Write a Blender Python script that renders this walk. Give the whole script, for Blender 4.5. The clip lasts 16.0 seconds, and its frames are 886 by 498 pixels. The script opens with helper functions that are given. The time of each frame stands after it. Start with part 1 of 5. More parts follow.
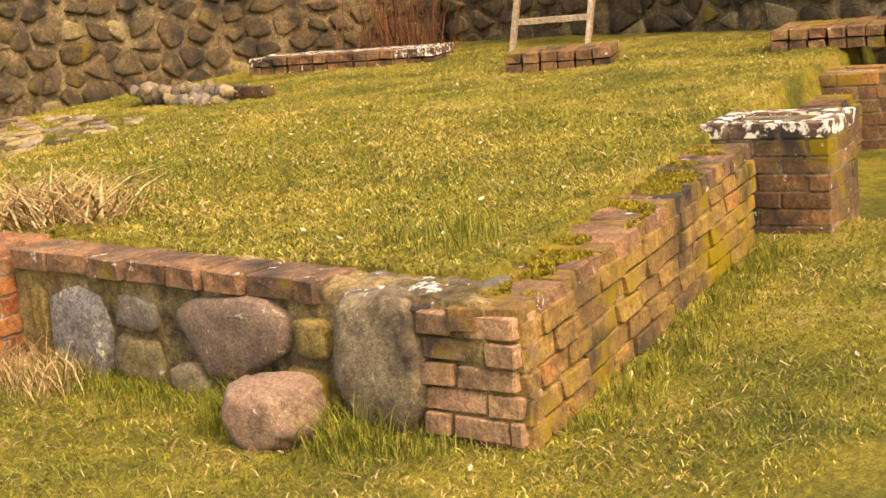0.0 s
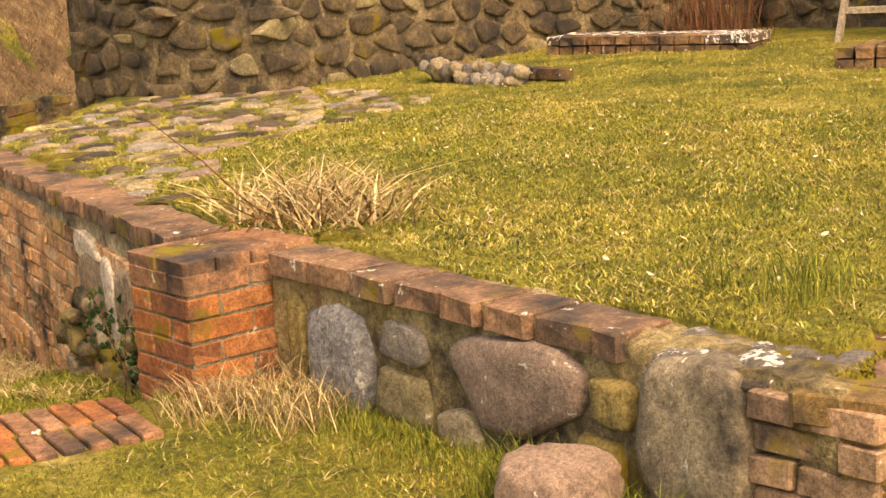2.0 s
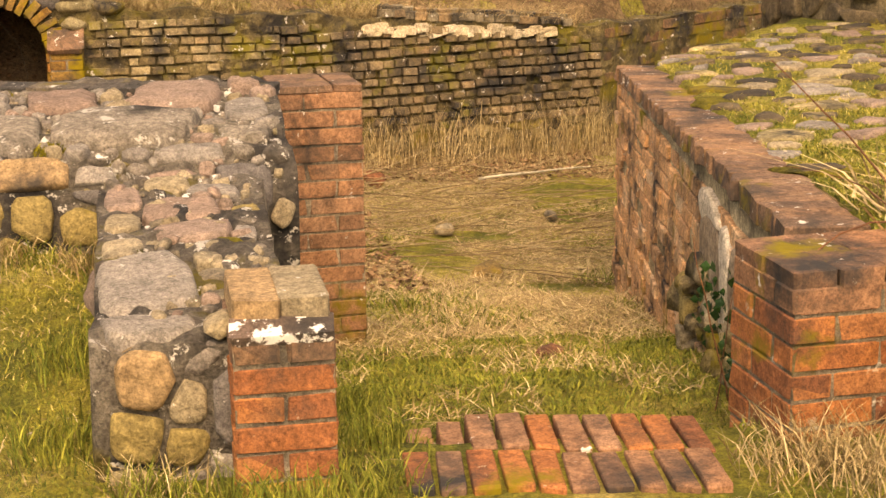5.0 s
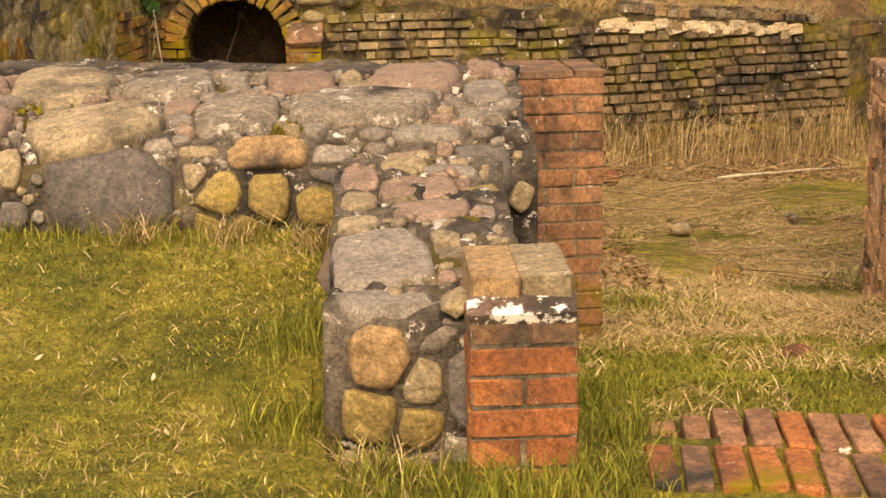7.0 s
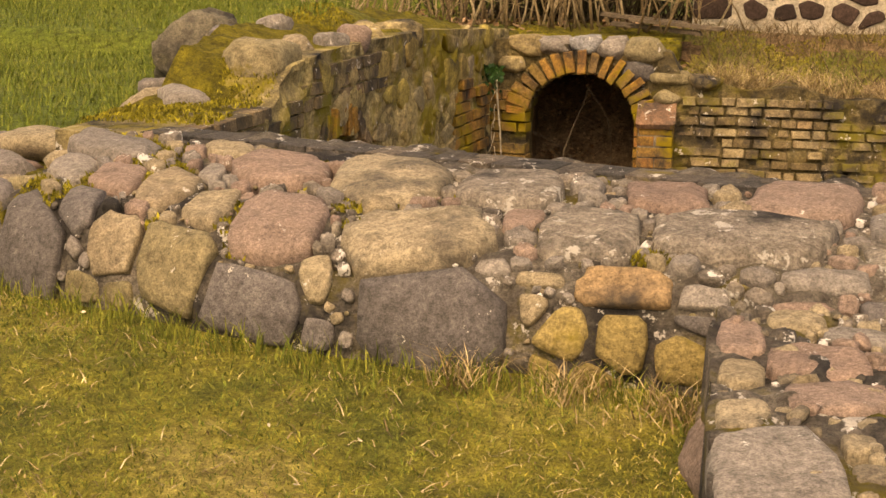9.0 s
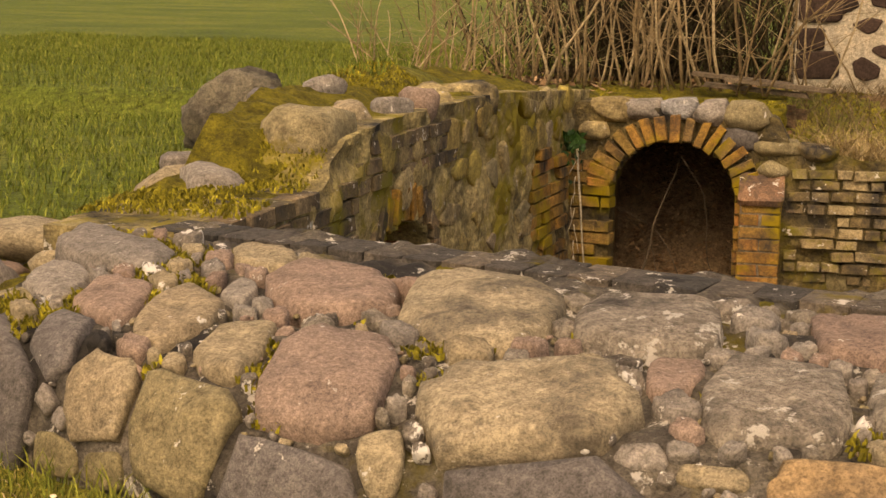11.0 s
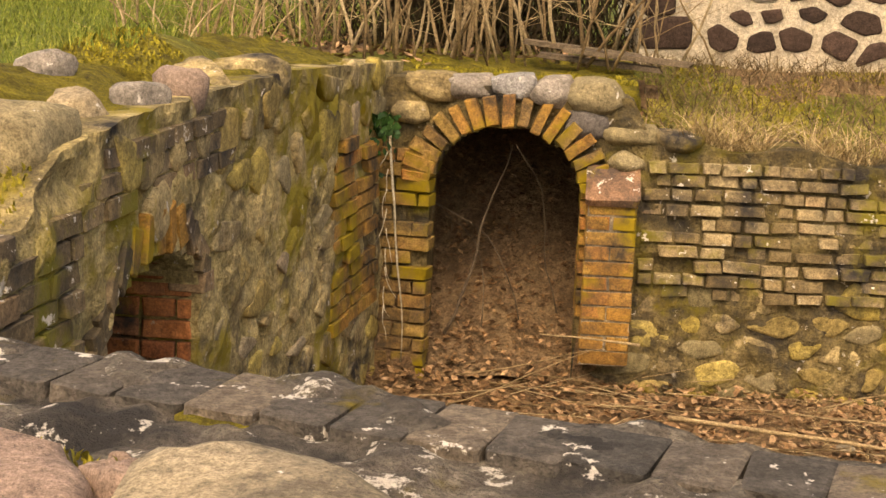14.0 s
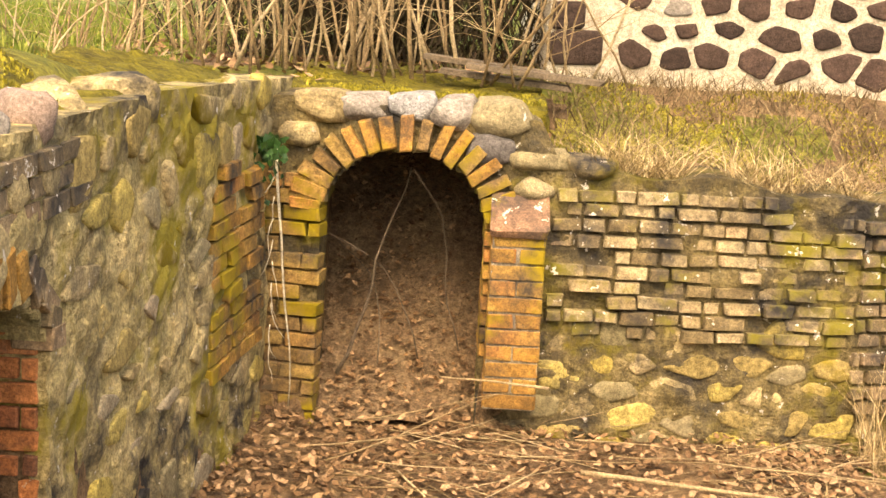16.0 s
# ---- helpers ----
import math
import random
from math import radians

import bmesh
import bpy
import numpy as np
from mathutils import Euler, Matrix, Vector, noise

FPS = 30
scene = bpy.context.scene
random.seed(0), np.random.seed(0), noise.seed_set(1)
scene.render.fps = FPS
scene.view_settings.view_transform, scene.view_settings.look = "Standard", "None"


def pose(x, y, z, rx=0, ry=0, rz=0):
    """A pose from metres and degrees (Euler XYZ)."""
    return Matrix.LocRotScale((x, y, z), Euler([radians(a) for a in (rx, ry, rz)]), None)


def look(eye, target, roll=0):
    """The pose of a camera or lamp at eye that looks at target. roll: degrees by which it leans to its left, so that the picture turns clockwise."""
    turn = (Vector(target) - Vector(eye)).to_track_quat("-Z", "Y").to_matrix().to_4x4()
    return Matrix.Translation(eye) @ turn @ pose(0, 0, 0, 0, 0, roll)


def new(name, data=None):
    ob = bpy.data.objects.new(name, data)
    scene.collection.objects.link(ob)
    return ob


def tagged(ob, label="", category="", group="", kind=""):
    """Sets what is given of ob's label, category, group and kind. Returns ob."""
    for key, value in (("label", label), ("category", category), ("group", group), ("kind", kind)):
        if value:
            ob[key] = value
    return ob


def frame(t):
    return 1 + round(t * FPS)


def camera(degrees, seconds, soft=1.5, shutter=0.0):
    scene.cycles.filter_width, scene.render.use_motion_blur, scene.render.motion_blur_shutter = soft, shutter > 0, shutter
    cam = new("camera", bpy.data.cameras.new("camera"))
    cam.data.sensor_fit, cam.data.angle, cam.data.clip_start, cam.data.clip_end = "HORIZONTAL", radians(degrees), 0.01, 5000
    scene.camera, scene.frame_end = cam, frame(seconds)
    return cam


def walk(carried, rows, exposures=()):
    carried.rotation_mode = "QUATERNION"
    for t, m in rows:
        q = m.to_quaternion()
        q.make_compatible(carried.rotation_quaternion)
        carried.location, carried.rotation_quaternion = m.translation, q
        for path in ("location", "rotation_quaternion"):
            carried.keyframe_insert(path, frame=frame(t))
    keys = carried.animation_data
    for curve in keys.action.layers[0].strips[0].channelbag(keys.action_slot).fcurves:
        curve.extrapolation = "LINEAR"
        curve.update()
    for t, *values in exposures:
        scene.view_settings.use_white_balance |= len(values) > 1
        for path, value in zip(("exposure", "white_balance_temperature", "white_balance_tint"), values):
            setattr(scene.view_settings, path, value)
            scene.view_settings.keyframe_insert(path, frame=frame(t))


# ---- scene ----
cam = camera(31.79, 16.0)

EXPOSURES = [(0, 1.47, 11500, 18), (4, 1.37, 11500, 18), (7, 1.1, 11500, 18), (9.5, 0.87, 11500, 18), (12.5, 0.6, 11000, 18), (14, 1.28, 10000, 15), (15, 1.85, 9500, 13), (16, 2.1, 9500, 13)]
PATH = [
    (0, (-1.382, -5.149, 1.446), (0.046, -3.804, 1.058), -5.26),
    (0.5, (-1.33, -5.088, 1.439), (0.039, -3.685, 1.04), -5.34),
    (1, (-1.177, -4.903, 1.43), (0.137, -3.453, 1.016), -5.45),
    (1.5, (-0.986, -4.636, 1.452), (0.303, -3.151, 1.09), -4.46),
    (2, (-0.796, -4.4, 1.455), (0.363, -2.819, 1.058), -3.29),
    (2.5, (-0.607, -4.189, 1.49), (0.391, -2.506, 1.077), -0.45),
    (3, (-0.512, -3.956, 1.494), (0.351, -2.205, 1.059), -1.64),
    (3.5, (-0.387, -3.757, 1.518), (0.363, -1.96, 1.063), -1.42),
    (4, (-0.249, -3.669, 1.552), (0.338, -1.812, 1.096), 3.86),
    (4.2, (-0.215, -3.63, 1.555), (0.324, -1.761, 1.088), 3.44),
    (6.3, (-0.122, -3.473, 1.392), (0.037, -1.538, 0.912), -2.59),
    (6.5, (-0.128, -3.462, 1.392), (0.009, -1.524, 0.917), -2.17),
    (7, (-0.169, -3.35, 1.386), (-0.102, -1.409, 0.907), -1.22),
    (7.5, (-0.244, -3.153, 1.393), (-0.256, -1.207, 0.93), -2.44),
    (8, (-0.282, -2.895, 1.398), (-0.397, -0.95, 0.948), -1.26),
    (8.5, (-0.288, -2.611, 1.427), (-0.536, -0.673, 0.997), 1.13),
    (9, (-0.347, -2.34, 1.418), (-0.686, -0.411, 1.012), 1.25),
    (9.5, (-0.446, -2.101, 1.432), (-0.838, -0.181, 1.03), -0.32),
    (9.7, (-0.474, -2.005, 1.434), (-0.875, -0.087, 1.035), -0.02),
    (11.8, (-0.877, -0.331, 1.341), (-1.247, 1.608, 1.016), 3.54),
    (12, (-0.893, -0.207, 1.344), (-1.264, 1.728, 1.003), 4.37),
    (12.5, (-0.936, 0.038, 1.347), (-1.309, 1.972, 0.996), 3.67),
    (13, (-1.02, 0.337, 1.338), (-1.275, 2.289, 0.989), 1.06),
    (13.5, (-1.056, 0.575, 1.329), (-1.232, 2.531, 0.954), 1.98),
    (14, (-1.041, 0.845, 1.341), (-1.186, 2.801, 0.95), 2.43),
    (14.5, (-1.024, 1.0, 1.349), (-1.137, 2.959, 0.963), 1.34),
    (15, (-1.073, 1.251, 1.342), (-1.09, 3.217, 0.973), 0.58),
    (15.5, (-1.083, 1.425, 1.341), (-1.107, 3.385, 0.947), 1.23),
    (16, (-1.06, 1.518, 1.346), (-1.077, 3.482, 0.968), 3.19),
]
walk(cam, [(t, look(eye, target, roll)) for t, eye, target, roll in PATH], EXPOSURES)

# ---- light ----
SUN_ELEV, SUN_TURN = 52, 187
world = bpy.data.worlds.new("sky")
scene.world = world
world.use_nodes = True
wn = world.node_tree.nodes
sky = wn.new("ShaderNodeTexSky")
sky.sky_type, sky.sun_disc = "NISHITA", False
sky.sun_elevation, sky.sun_rotation = radians(SUN_ELEV), radians(SUN_TURN)
sky.air_density, sky.dust_density = 1.0, 4.0
wn["Background"].inputs["Strength"].default_value = 0.15
world.node_tree.links.new(sky.outputs["Color"], wn["Background"].inputs["Color"])
sun = new("sun", bpy.data.lights.new("sun", "SUN"))
sun.data.energy, sun.data.angle, sun.data.color = 0.85, radians(40), (1.0, 0.93, 0.8)
sun.matrix_world = pose(0, 0, 20, 90 - SUN_ELEV, 0, 180 - SUN_TURN)


# ---- materials ----
def nodes_of(name):
    m = bpy.data.materials.new(name)
    m.use_nodes = True
    t = m.node_tree
    return m, t.nodes, t.links, t.nodes["Principled BSDF"]


def noise_node(n, l, scale, detail=4.0, rough=0.6, stretch=None):
    geo = n.new("ShaderNodeNewGeometry")
    tex = n.new("ShaderNodeTexNoise")
    tex.inputs["Scale"].default_value = scale
    tex.inputs["Detail"].default_value = detail
    tex.inputs["Roughness"].default_value = rough
    if stretch:
        mp = n.new("ShaderNodeMapping")
        mp.inputs["Scale"].default_value = stretch
        l.new(geo.outputs["Position"], mp.inputs["Vector"])
        l.new(mp.outputs["Vector"], tex.inputs["Vector"])
    else:
        l.new(geo.outputs["Position"], tex.inputs["Vector"])
    return tex.outputs["Fac"]


def ramp(n, l, fac, stops):
    r = n.new("ShaderNodeValToRGB")
    els = r.color_ramp.elements
    while len(els) < len(stops):
        els.new(0.5)
    for e, (p, c) in zip(els, stops):
        e.position, e.color = p, (*c, 1)
    l.new(fac, r.inputs["Fac"])
    return r.outputs["Color"]


def mix(n, l, fac, a, b, mode="MIX"):
    m = n.new("ShaderNodeMix")
    m.data_type, m.blend_type = "RGBA", mode
    for sock, v in ((m.inputs[0], fac), (m.inputs[6], a), (m.inputs[7], b)):
        if hasattr(v, "links"):
            l.new(v, sock)
        else:
            sock.default_value = v if isinstance(v, float) else (*v, 1)
    return m.outputs[2]


def math_node(n, l, op, a, b):
    m = n.new("ShaderNodeMath")
    m.operation = op
    for sock, v in zip(m.inputs, (a, b)):
        if hasattr(v, "links"):
            l.new(v, sock)
        else:
            sock.default_value = v
    return m.outputs[0]


def surface(name, cols, scale=5.0, fine=45.0, rough=0.92, bump=0.35, random_by="object", moss=0.0, moss_col=(0.25, 0.19, 0.015),
            lichen=0.0, lichen_col=(0.6, 0.56, 0.5), dark=0.0, moss_scale=2.2, dist=0.035):
    m, n, l, p = nodes_of(name)
    coarse, grain = noise_node(n, l, scale), noise_node(n, l, fine, 6.0, 0.7)
    if random_by == "object":
        rnd = n.new("ShaderNodeObjectInfo").outputs["Random"]
        fac = math_node(n, l, "ADD", math_node(n, l, "MULTIPLY", rnd, 0.72), math_node(n, l, "MULTIPLY", math_node(n, l, "SUBTRACT", coarse, 0.2), 0.5))
    elif random_by == "island":
        rnd = n.new("ShaderNodeNewGeometry").outputs["Random Per Island"]
        fac = math_node(n, l, "ADD", math_node(n, l, "MULTIPLY", rnd, 0.8), math_node(n, l, "MULTIPLY", coarse, 0.25))
    else:
        fac = math_node(n, l, "MULTIPLY_ADD", coarse, 2.2)
        fac.node.inputs[2].default_value = -0.6
    stops = [(i / max(1, len(cols) - 1), c) for i, c in enumerate(cols)]
    col = ramp(n, l, fac, stops)
    col = mix(n, l, 0.75, col, ramp(n, l, grain, [(0.3, (0.3, 0.3, 0.3)), (0.7, (1.4, 1.4, 1.4))]), "MULTIPLY")
    col = mix(n, l, 0.6, col, ramp(n, l, noise_node(n, l, fine * 3.0, 2.0, 0.8), [(0.36, (0.45, 0.44, 0.42)), (0.5, (1.0, 1.0, 1.0)), (0.66, (1.35, 1.33, 1.28))]), "MULTIPLY")
    col = mix(n, l, 0.7, col, ramp(n, l, noise_node(n, l, 13.0, 5.0, 0.75), [(0.32, (0.5, 0.48, 0.46)), (0.5, (1.0, 1.0, 1.0)), (0.68, (1.4, 1.38, 1.34))]), "MULTIPLY")
    if dark:
        d = ramp(n, l, noise_node(n, l, 3.1, 5.0, 0.65), [(0.5 - dark * 0.3, (0, 0, 0)), (0.68 - dark * 0.2, (1, 1, 1))])
        col = mix(n, l, d, col, (0.035, 0.032, 0.03))
    if moss:
        k = ramp(n, l, noise_node(n, l, moss_scale, 6.0, 0.65), [(0.62 - moss * 0.3, (0, 0, 0)), (0.7 - moss * 0.25, (1, 1, 1))])
        mc = mix(n, l, grain, moss_col, tuple(c * 0.45 for c in moss_col))
        col = mix(n, l, k, col, mc)
    if lichen:
        k = ramp(n, l, noise_node(n, l, 14.0, 5.0, 0.7), [(0.66 - lichen * 0.2, (0, 0, 0)), (0.7 - lichen * 0.2, (1, 1, 1))])
        col = mix(n, l, k, col, lichen_col)
    l.new(col, p.inputs["Base Color"])
    p.inputs["Roughness"].default_value = rough
    p.inputs["Specular IOR Level"].default_value = 0.25
    b = n.new("ShaderNodeBump")
    b.inputs["Strength"].default_value, b.inputs["Distance"].default_value = bump, dist
    hsum = math_node(n, l, "ADD", grain, math_node(n, l, "MULTIPLY", noise_node(n, l, fine * 3.2, 3.0), 0.4))
    l.new(hsum, b.inputs["Height"])
    l.new(b.outputs["Normal"], p.inputs["Normal"])
    return m


BRICK_RED = surface("red_brick", [(0.1, 0.055, 0.04), (0.3, 0.11, 0.05), (0.42, 0.16, 0.06), (0.36, 0.17, 0.09)], moss=0.05, dark=0.04, lichen=0.1, lichen_col=(0.42, 0.32, 0.23))
BRICK_TOP = surface("weathered_brick", [(0.14, 0.1, 0.075), (0.24, 0.14, 0.09), (0.3, 0.17, 0.1), (0.2, 0.13, 0.09)], moss=0.1, lichen=0.15, dark=0.22)
BRICK_DIM = surface("old_brick", [(0.1, 0.065, 0.04), (0.2, 0.11, 0.06), (0.24, 0.15, 0.08), (0.3, 0.16, 0.09)], moss=0.3, dark=0.25, lichen=0.08)
BRICK_LICHEN = surface("lichen_brick", [(0.14, 0.1, 0.08), (0.2, 0.13, 0.1)], lichen=0.75, lichen_col=(0.75, 0.72, 0.68), dark=0.3)
BRICK_MOSSY = surface("mossy_brick", [(0.15, 0.1, 0.05), (0.24, 0.15, 0.06), (0.3, 0.2, 0.07), (0.34, 0.15, 0.06)], moss=0.38, moss_col=(0.3, 0.22, 0.015), dark=0.15)
BRICK_CORNER = surface("pinkish_brick", [(0.26, 0.17, 0.11), (0.38, 0.25, 0.16), (0.44, 0.27, 0.18), (0.36, 0.26, 0.14)], moss=0.2, moss_col=(0.3, 0.22, 0.03), dark=0.1, lichen=0.12, lichen_col=(0.5, 0.42, 0.3))
BRICK_CAP = surface("brown_red_brick", [(0.18, 0.1, 0.065), (0.28, 0.15, 0.09), (0.36, 0.18, 0.1), (0.3, 0.19, 0.13)], dark=0.1, lichen=0.06, moss=0.06)
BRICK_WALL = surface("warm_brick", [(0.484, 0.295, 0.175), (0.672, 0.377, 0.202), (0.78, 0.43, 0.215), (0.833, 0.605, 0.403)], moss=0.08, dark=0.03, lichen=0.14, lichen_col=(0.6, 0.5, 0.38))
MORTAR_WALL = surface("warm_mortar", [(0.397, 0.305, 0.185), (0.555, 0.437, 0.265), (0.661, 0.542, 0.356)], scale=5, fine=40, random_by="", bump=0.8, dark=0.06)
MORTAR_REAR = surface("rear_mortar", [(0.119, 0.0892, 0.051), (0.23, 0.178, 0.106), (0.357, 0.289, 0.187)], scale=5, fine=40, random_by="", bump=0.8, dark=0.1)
SUNLIT_CAP = surface("sunlit_pale_coping", [(0.5, 0.4, 0.26), (0.62, 0.52, 0.37), (0.7, 0.6, 0.46)], fine=40, bump=0.5)
BOULDER_GREY = surface("grey_boulder", [(0.173, 0.153, 0.111), (0.296, 0.259, 0.192), (0.395, 0.346, 0.247)], fine=45, dark=0.2, bump=0.8)
BOULDER_PINK = surface("pink_boulder", [(0.19, 0.13, 0.1), (0.27, 0.19, 0.15), (0.24, 0.175, 0.14)], fine=80, lichen=0.05, bump=0.4)
BRICK_PIT = surface("pit_brick", [(0.1, 0.08, 0.05), (0.19, 0.14, 0.08), (0.27, 0.2, 0.12), (0.3, 0.19, 0.11)], moss=0.3, moss_col=(0.2, 0.18, 0.03), lichen=0.2, dark=0.25)
BRICK_PALE = surface("pale_worn_brick", [(0.106, 0.0792, 0.044), (0.194, 0.145, 0.0748), (0.282, 0.216, 0.123), (0.37, 0.299, 0.176), (0.299, 0.176, 0.0968)], moss=0.36, moss_col=(0.22, 0.19, 0.03), lichen=0.2, dark=0.16)
BRICK_ARCH = surface("arch_brick", [(0.216, 0.117, 0.036), (0.324, 0.171, 0.045), (0.36, 0.216, 0.063), (0.405, 0.153, 0.054)], moss=0.35, moss_col=(0.33, 0.24, 0.02), dark=0.1)
MORTAR = surface("lime_mortar", [(0.22, 0.18, 0.13), (0.36, 0.3, 0.22), (0.46, 0.39, 0.3)], scale=9, fine=70, random_by="", bump=0.8, moss=0.15, lichen=0.12, dark=0.25)
MORTAR_DARK = surface("dark_mortar", [(0.117, 0.0975, 0.0819), (0.211, 0.183, 0.148), (0.312, 0.273, 0.222)], scale=9, fine=38, random_by="", bump=1.0, moss=0.22, moss_col=(0.2, 0.16, 0.025), lichen=0.34, dark=0.3)
MORTAR_MOSSY = surface("mossy_mortar", [(0.316, 0.259, 0.122), (0.517, 0.416, 0.201), (0.661, 0.532, 0.287)], scale=6, fine=30, random_by="", bump=1.0, moss=0.35, moss_col=(0.38, 0.31, 0.05), dark=0.15, lichen=0.1)
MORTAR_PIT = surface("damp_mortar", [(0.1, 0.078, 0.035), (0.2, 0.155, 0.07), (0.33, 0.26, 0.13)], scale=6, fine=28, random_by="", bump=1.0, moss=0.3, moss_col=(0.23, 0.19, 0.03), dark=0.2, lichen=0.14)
MORTAR_WHITE = surface("pale_mortar", [(0.45, 0.39, 0.29), (0.56, 0.49, 0.38), (0.62, 0.56, 0.46)], scale=6, fine=40, random_by="", bump=0.7)
MORTAR_GOLD = surface("yellow_mortar", [(0.22, 0.17, 0.08), (0.36, 0.28, 0.14), (0.46, 0.37, 0.2)], scale=5, fine=40, random_by="", bump=0.8, dark=0.15, moss=0.04)
STONES = {
    "slate": surface("dark_field_stone", [(0.1, 0.09, 0.085), (0.16, 0.145, 0.14), (0.2, 0.18, 0.17)], fine=60, lichen=0.03, bump=0.45),
    "cream": surface("cream_granite", [(0.24, 0.2, 0.135), (0.35, 0.29, 0.2), (0.3, 0.25, 0.18)], fine=55, lichen=0.1, dark=0.15, bump=0.45),
    "pink": surface("pink_granite", [(0.216, 0.152, 0.124), (0.288, 0.208, 0.168), (0.264, 0.2, 0.168)], fine=80, lichen=0.06, bump=0.45),
    "olive": surface("olive_stone", [(0.17, 0.145, 0.0765), (0.246, 0.204, 0.119), (0.281, 0.238, 0.145)], fine=50, moss=0.1, lichen=0.05, bump=0.45),
    "tan": surface("tan_stone", [(0.24, 0.192, 0.128), (0.32, 0.264, 0.176), (0.288, 0.224, 0.152)], fine=50, lichen=0.05, bump=0.45),
    "grey": surface("grey_stone", [(0.176, 0.152, 0.136), (0.24, 0.216, 0.192), (0.288, 0.256, 0.224)], fine=55, lichen=0.1, bump=0.45),
    "sand": surface("sandstone", [(0.27, 0.18, 0.095), (0.36, 0.245, 0.14), (0.32, 0.225, 0.135)], fine=40, dark=0.05, bump=0.3),
    "ochre": surface("mossy_stone", [(0.204, 0.156, 0.066), (0.3, 0.228, 0.09), (0.36, 0.276, 0.12)], fine=40, moss=0.22, bump=0.5),
    "speckle": surface("speckled_granite", [(0.255, 0.221, 0.178), (0.34, 0.297, 0.246), (0.306, 0.264, 0.221)], fine=38, lichen=0.35, dark=0.03, bump=0.9),
    "blue": surface("blue_grey_stone", [(0.156, 0.156, 0.168), (0.288, 0.288, 0.3), (0.36, 0.348, 0.336)], fine=30, lichen=0.25, bump=0.8),
    "white": surface("lichen_stone", [(0.2, 0.17, 0.14), (0.3, 0.26, 0.22)], lichen=0.6, lichen_col=(0.72, 0.69, 0.64), dark=0.2, bump=0.7),
    "basalt": surface("dark_brown_basalt", [(0.03, 0.02, 0.017), (0.055, 0.035, 0.028), (0.08, 0.05, 0.04)], fine=35, bump=0.5),
    "rubble": surface("rubble_stone", [(0.275, 0.213, 0.11), (0.44, 0.343, 0.179), (0.55, 0.44, 0.234), (0.385, 0.303, 0.179)], fine=35, moss=0.3, lichen=0.08, dark=0.2, bump=0.8),
    "goldstone": surface("yellow_lichen_stone", [(0.3, 0.24, 0.07), (0.4, 0.31, 0.09), (0.44, 0.36, 0.14)], fine=40, dark=0.06, bump=0.6),
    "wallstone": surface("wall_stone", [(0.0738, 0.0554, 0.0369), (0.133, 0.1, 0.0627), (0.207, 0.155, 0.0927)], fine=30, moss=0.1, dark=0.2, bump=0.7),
}
EDGE = surface("dark_edge_stone", [(0.05, 0.048, 0.045), (0.09, 0.08, 0.07), (0.2, 0.16, 0.12)], fine=40, lichen=0.2, moss=0.15, bump=0.7)
SOIL = surface("lawn_soil", [(0.084, 0.101, 0.0202), (0.179, 0.185, 0.0314), (0.336, 0.297, 0.0504), (0.504, 0.403, 0.134)], scale=1.6, fine=38, random_by="", bump=1.0, dist=0.05)
EARTH = surface("dark_earth", [(0.135, 0.09, 0.0525), (0.225, 0.15, 0.09), (0.315, 0.225, 0.135)], scale=4, fine=30, random_by="", bump=1.0, dist=0.04)
SOIL_GREEN = surface("meadow_soil", [(0.084, 0.126, 0.0196), (0.14, 0.182, 0.028), (0.224, 0.238, 0.042)], scale=0.6, fine=20, random_by="", bump=1.0, dist=0.05)
LITTER = surface("leaf_litter_soil", [(0.0945, 0.058, 0.0324), (0.203, 0.128, 0.0702), (0.378, 0.25, 0.135)], scale=3, fine=30, random_by="", bump=1.0, dist=0.04)
MOSS = surface("moss", [(0.08, 0.07, 0.014), (0.19, 0.16, 0.018), (0.3, 0.25, 0.03)], scale=9, fine=60, random_by="", bump=1.0, dist=0.03, rough=1.0)
WOOD = surface("grey_wood", [(0.2, 0.16, 0.12), (0.32, 0.27, 0.21), (0.4, 0.35, 0.28)], scale=4, fine=40)
PLANK = surface("dark_plank", [(0.09, 0.07, 0.05), (0.17, 0.13, 0.09)], scale=4, fine=40)
TWIG = surface("twig_bark", [(0.12, 0.08, 0.04), (0.28, 0.2, 0.11), (0.5, 0.4, 0.25)], random_by="island", fine=60)
TWIG_RED = surface("red_twig_bark", [(0.12, 0.05, 0.03), (0.22, 0.1, 0.05)], random_by="island", fine=60)
GRASS = surface("grass_blade", [(0.085, 0.1, 0.018), (0.23, 0.215, 0.035), (0.42, 0.35, 0.07), (0.68, 0.56, 0.27)], scale=1.6, random_by="island", fine=20, bump=0.0)
GREEN = surface("green_blade", [(0.056, 0.0896, 0.0157), (0.168, 0.19, 0.0314), (0.325, 0.314, 0.0616)], random_by="island", fine=20, bump=0.0)
MEADOW = surface("meadow_blade", [(0.07, 0.11, 0.018), (0.14, 0.18, 0.03), (0.26, 0.27, 0.06)], random_by="island", fine=20, bump=0.0)
MOSS_TUFT = surface("moss_tuft", [(0.09, 0.08, 0.014), (0.22, 0.19, 0.02), (0.36, 0.31, 0.04)], random_by="island", fine=20, bump=0.0)
STRAW = surface("dry_grass", [(0.15, 0.0963, 0.043), (0.387, 0.28, 0.14), (0.688, 0.559, 0.334)], random_by="island", fine=20, bump=0.0)
BRAMBLE = surface("dead_weed", [(0.0792, 0.054, 0.0288), (0.173, 0.122, 0.0648), (0.302, 0.23, 0.13)], random_by="island", fine=20, bump=0.0)
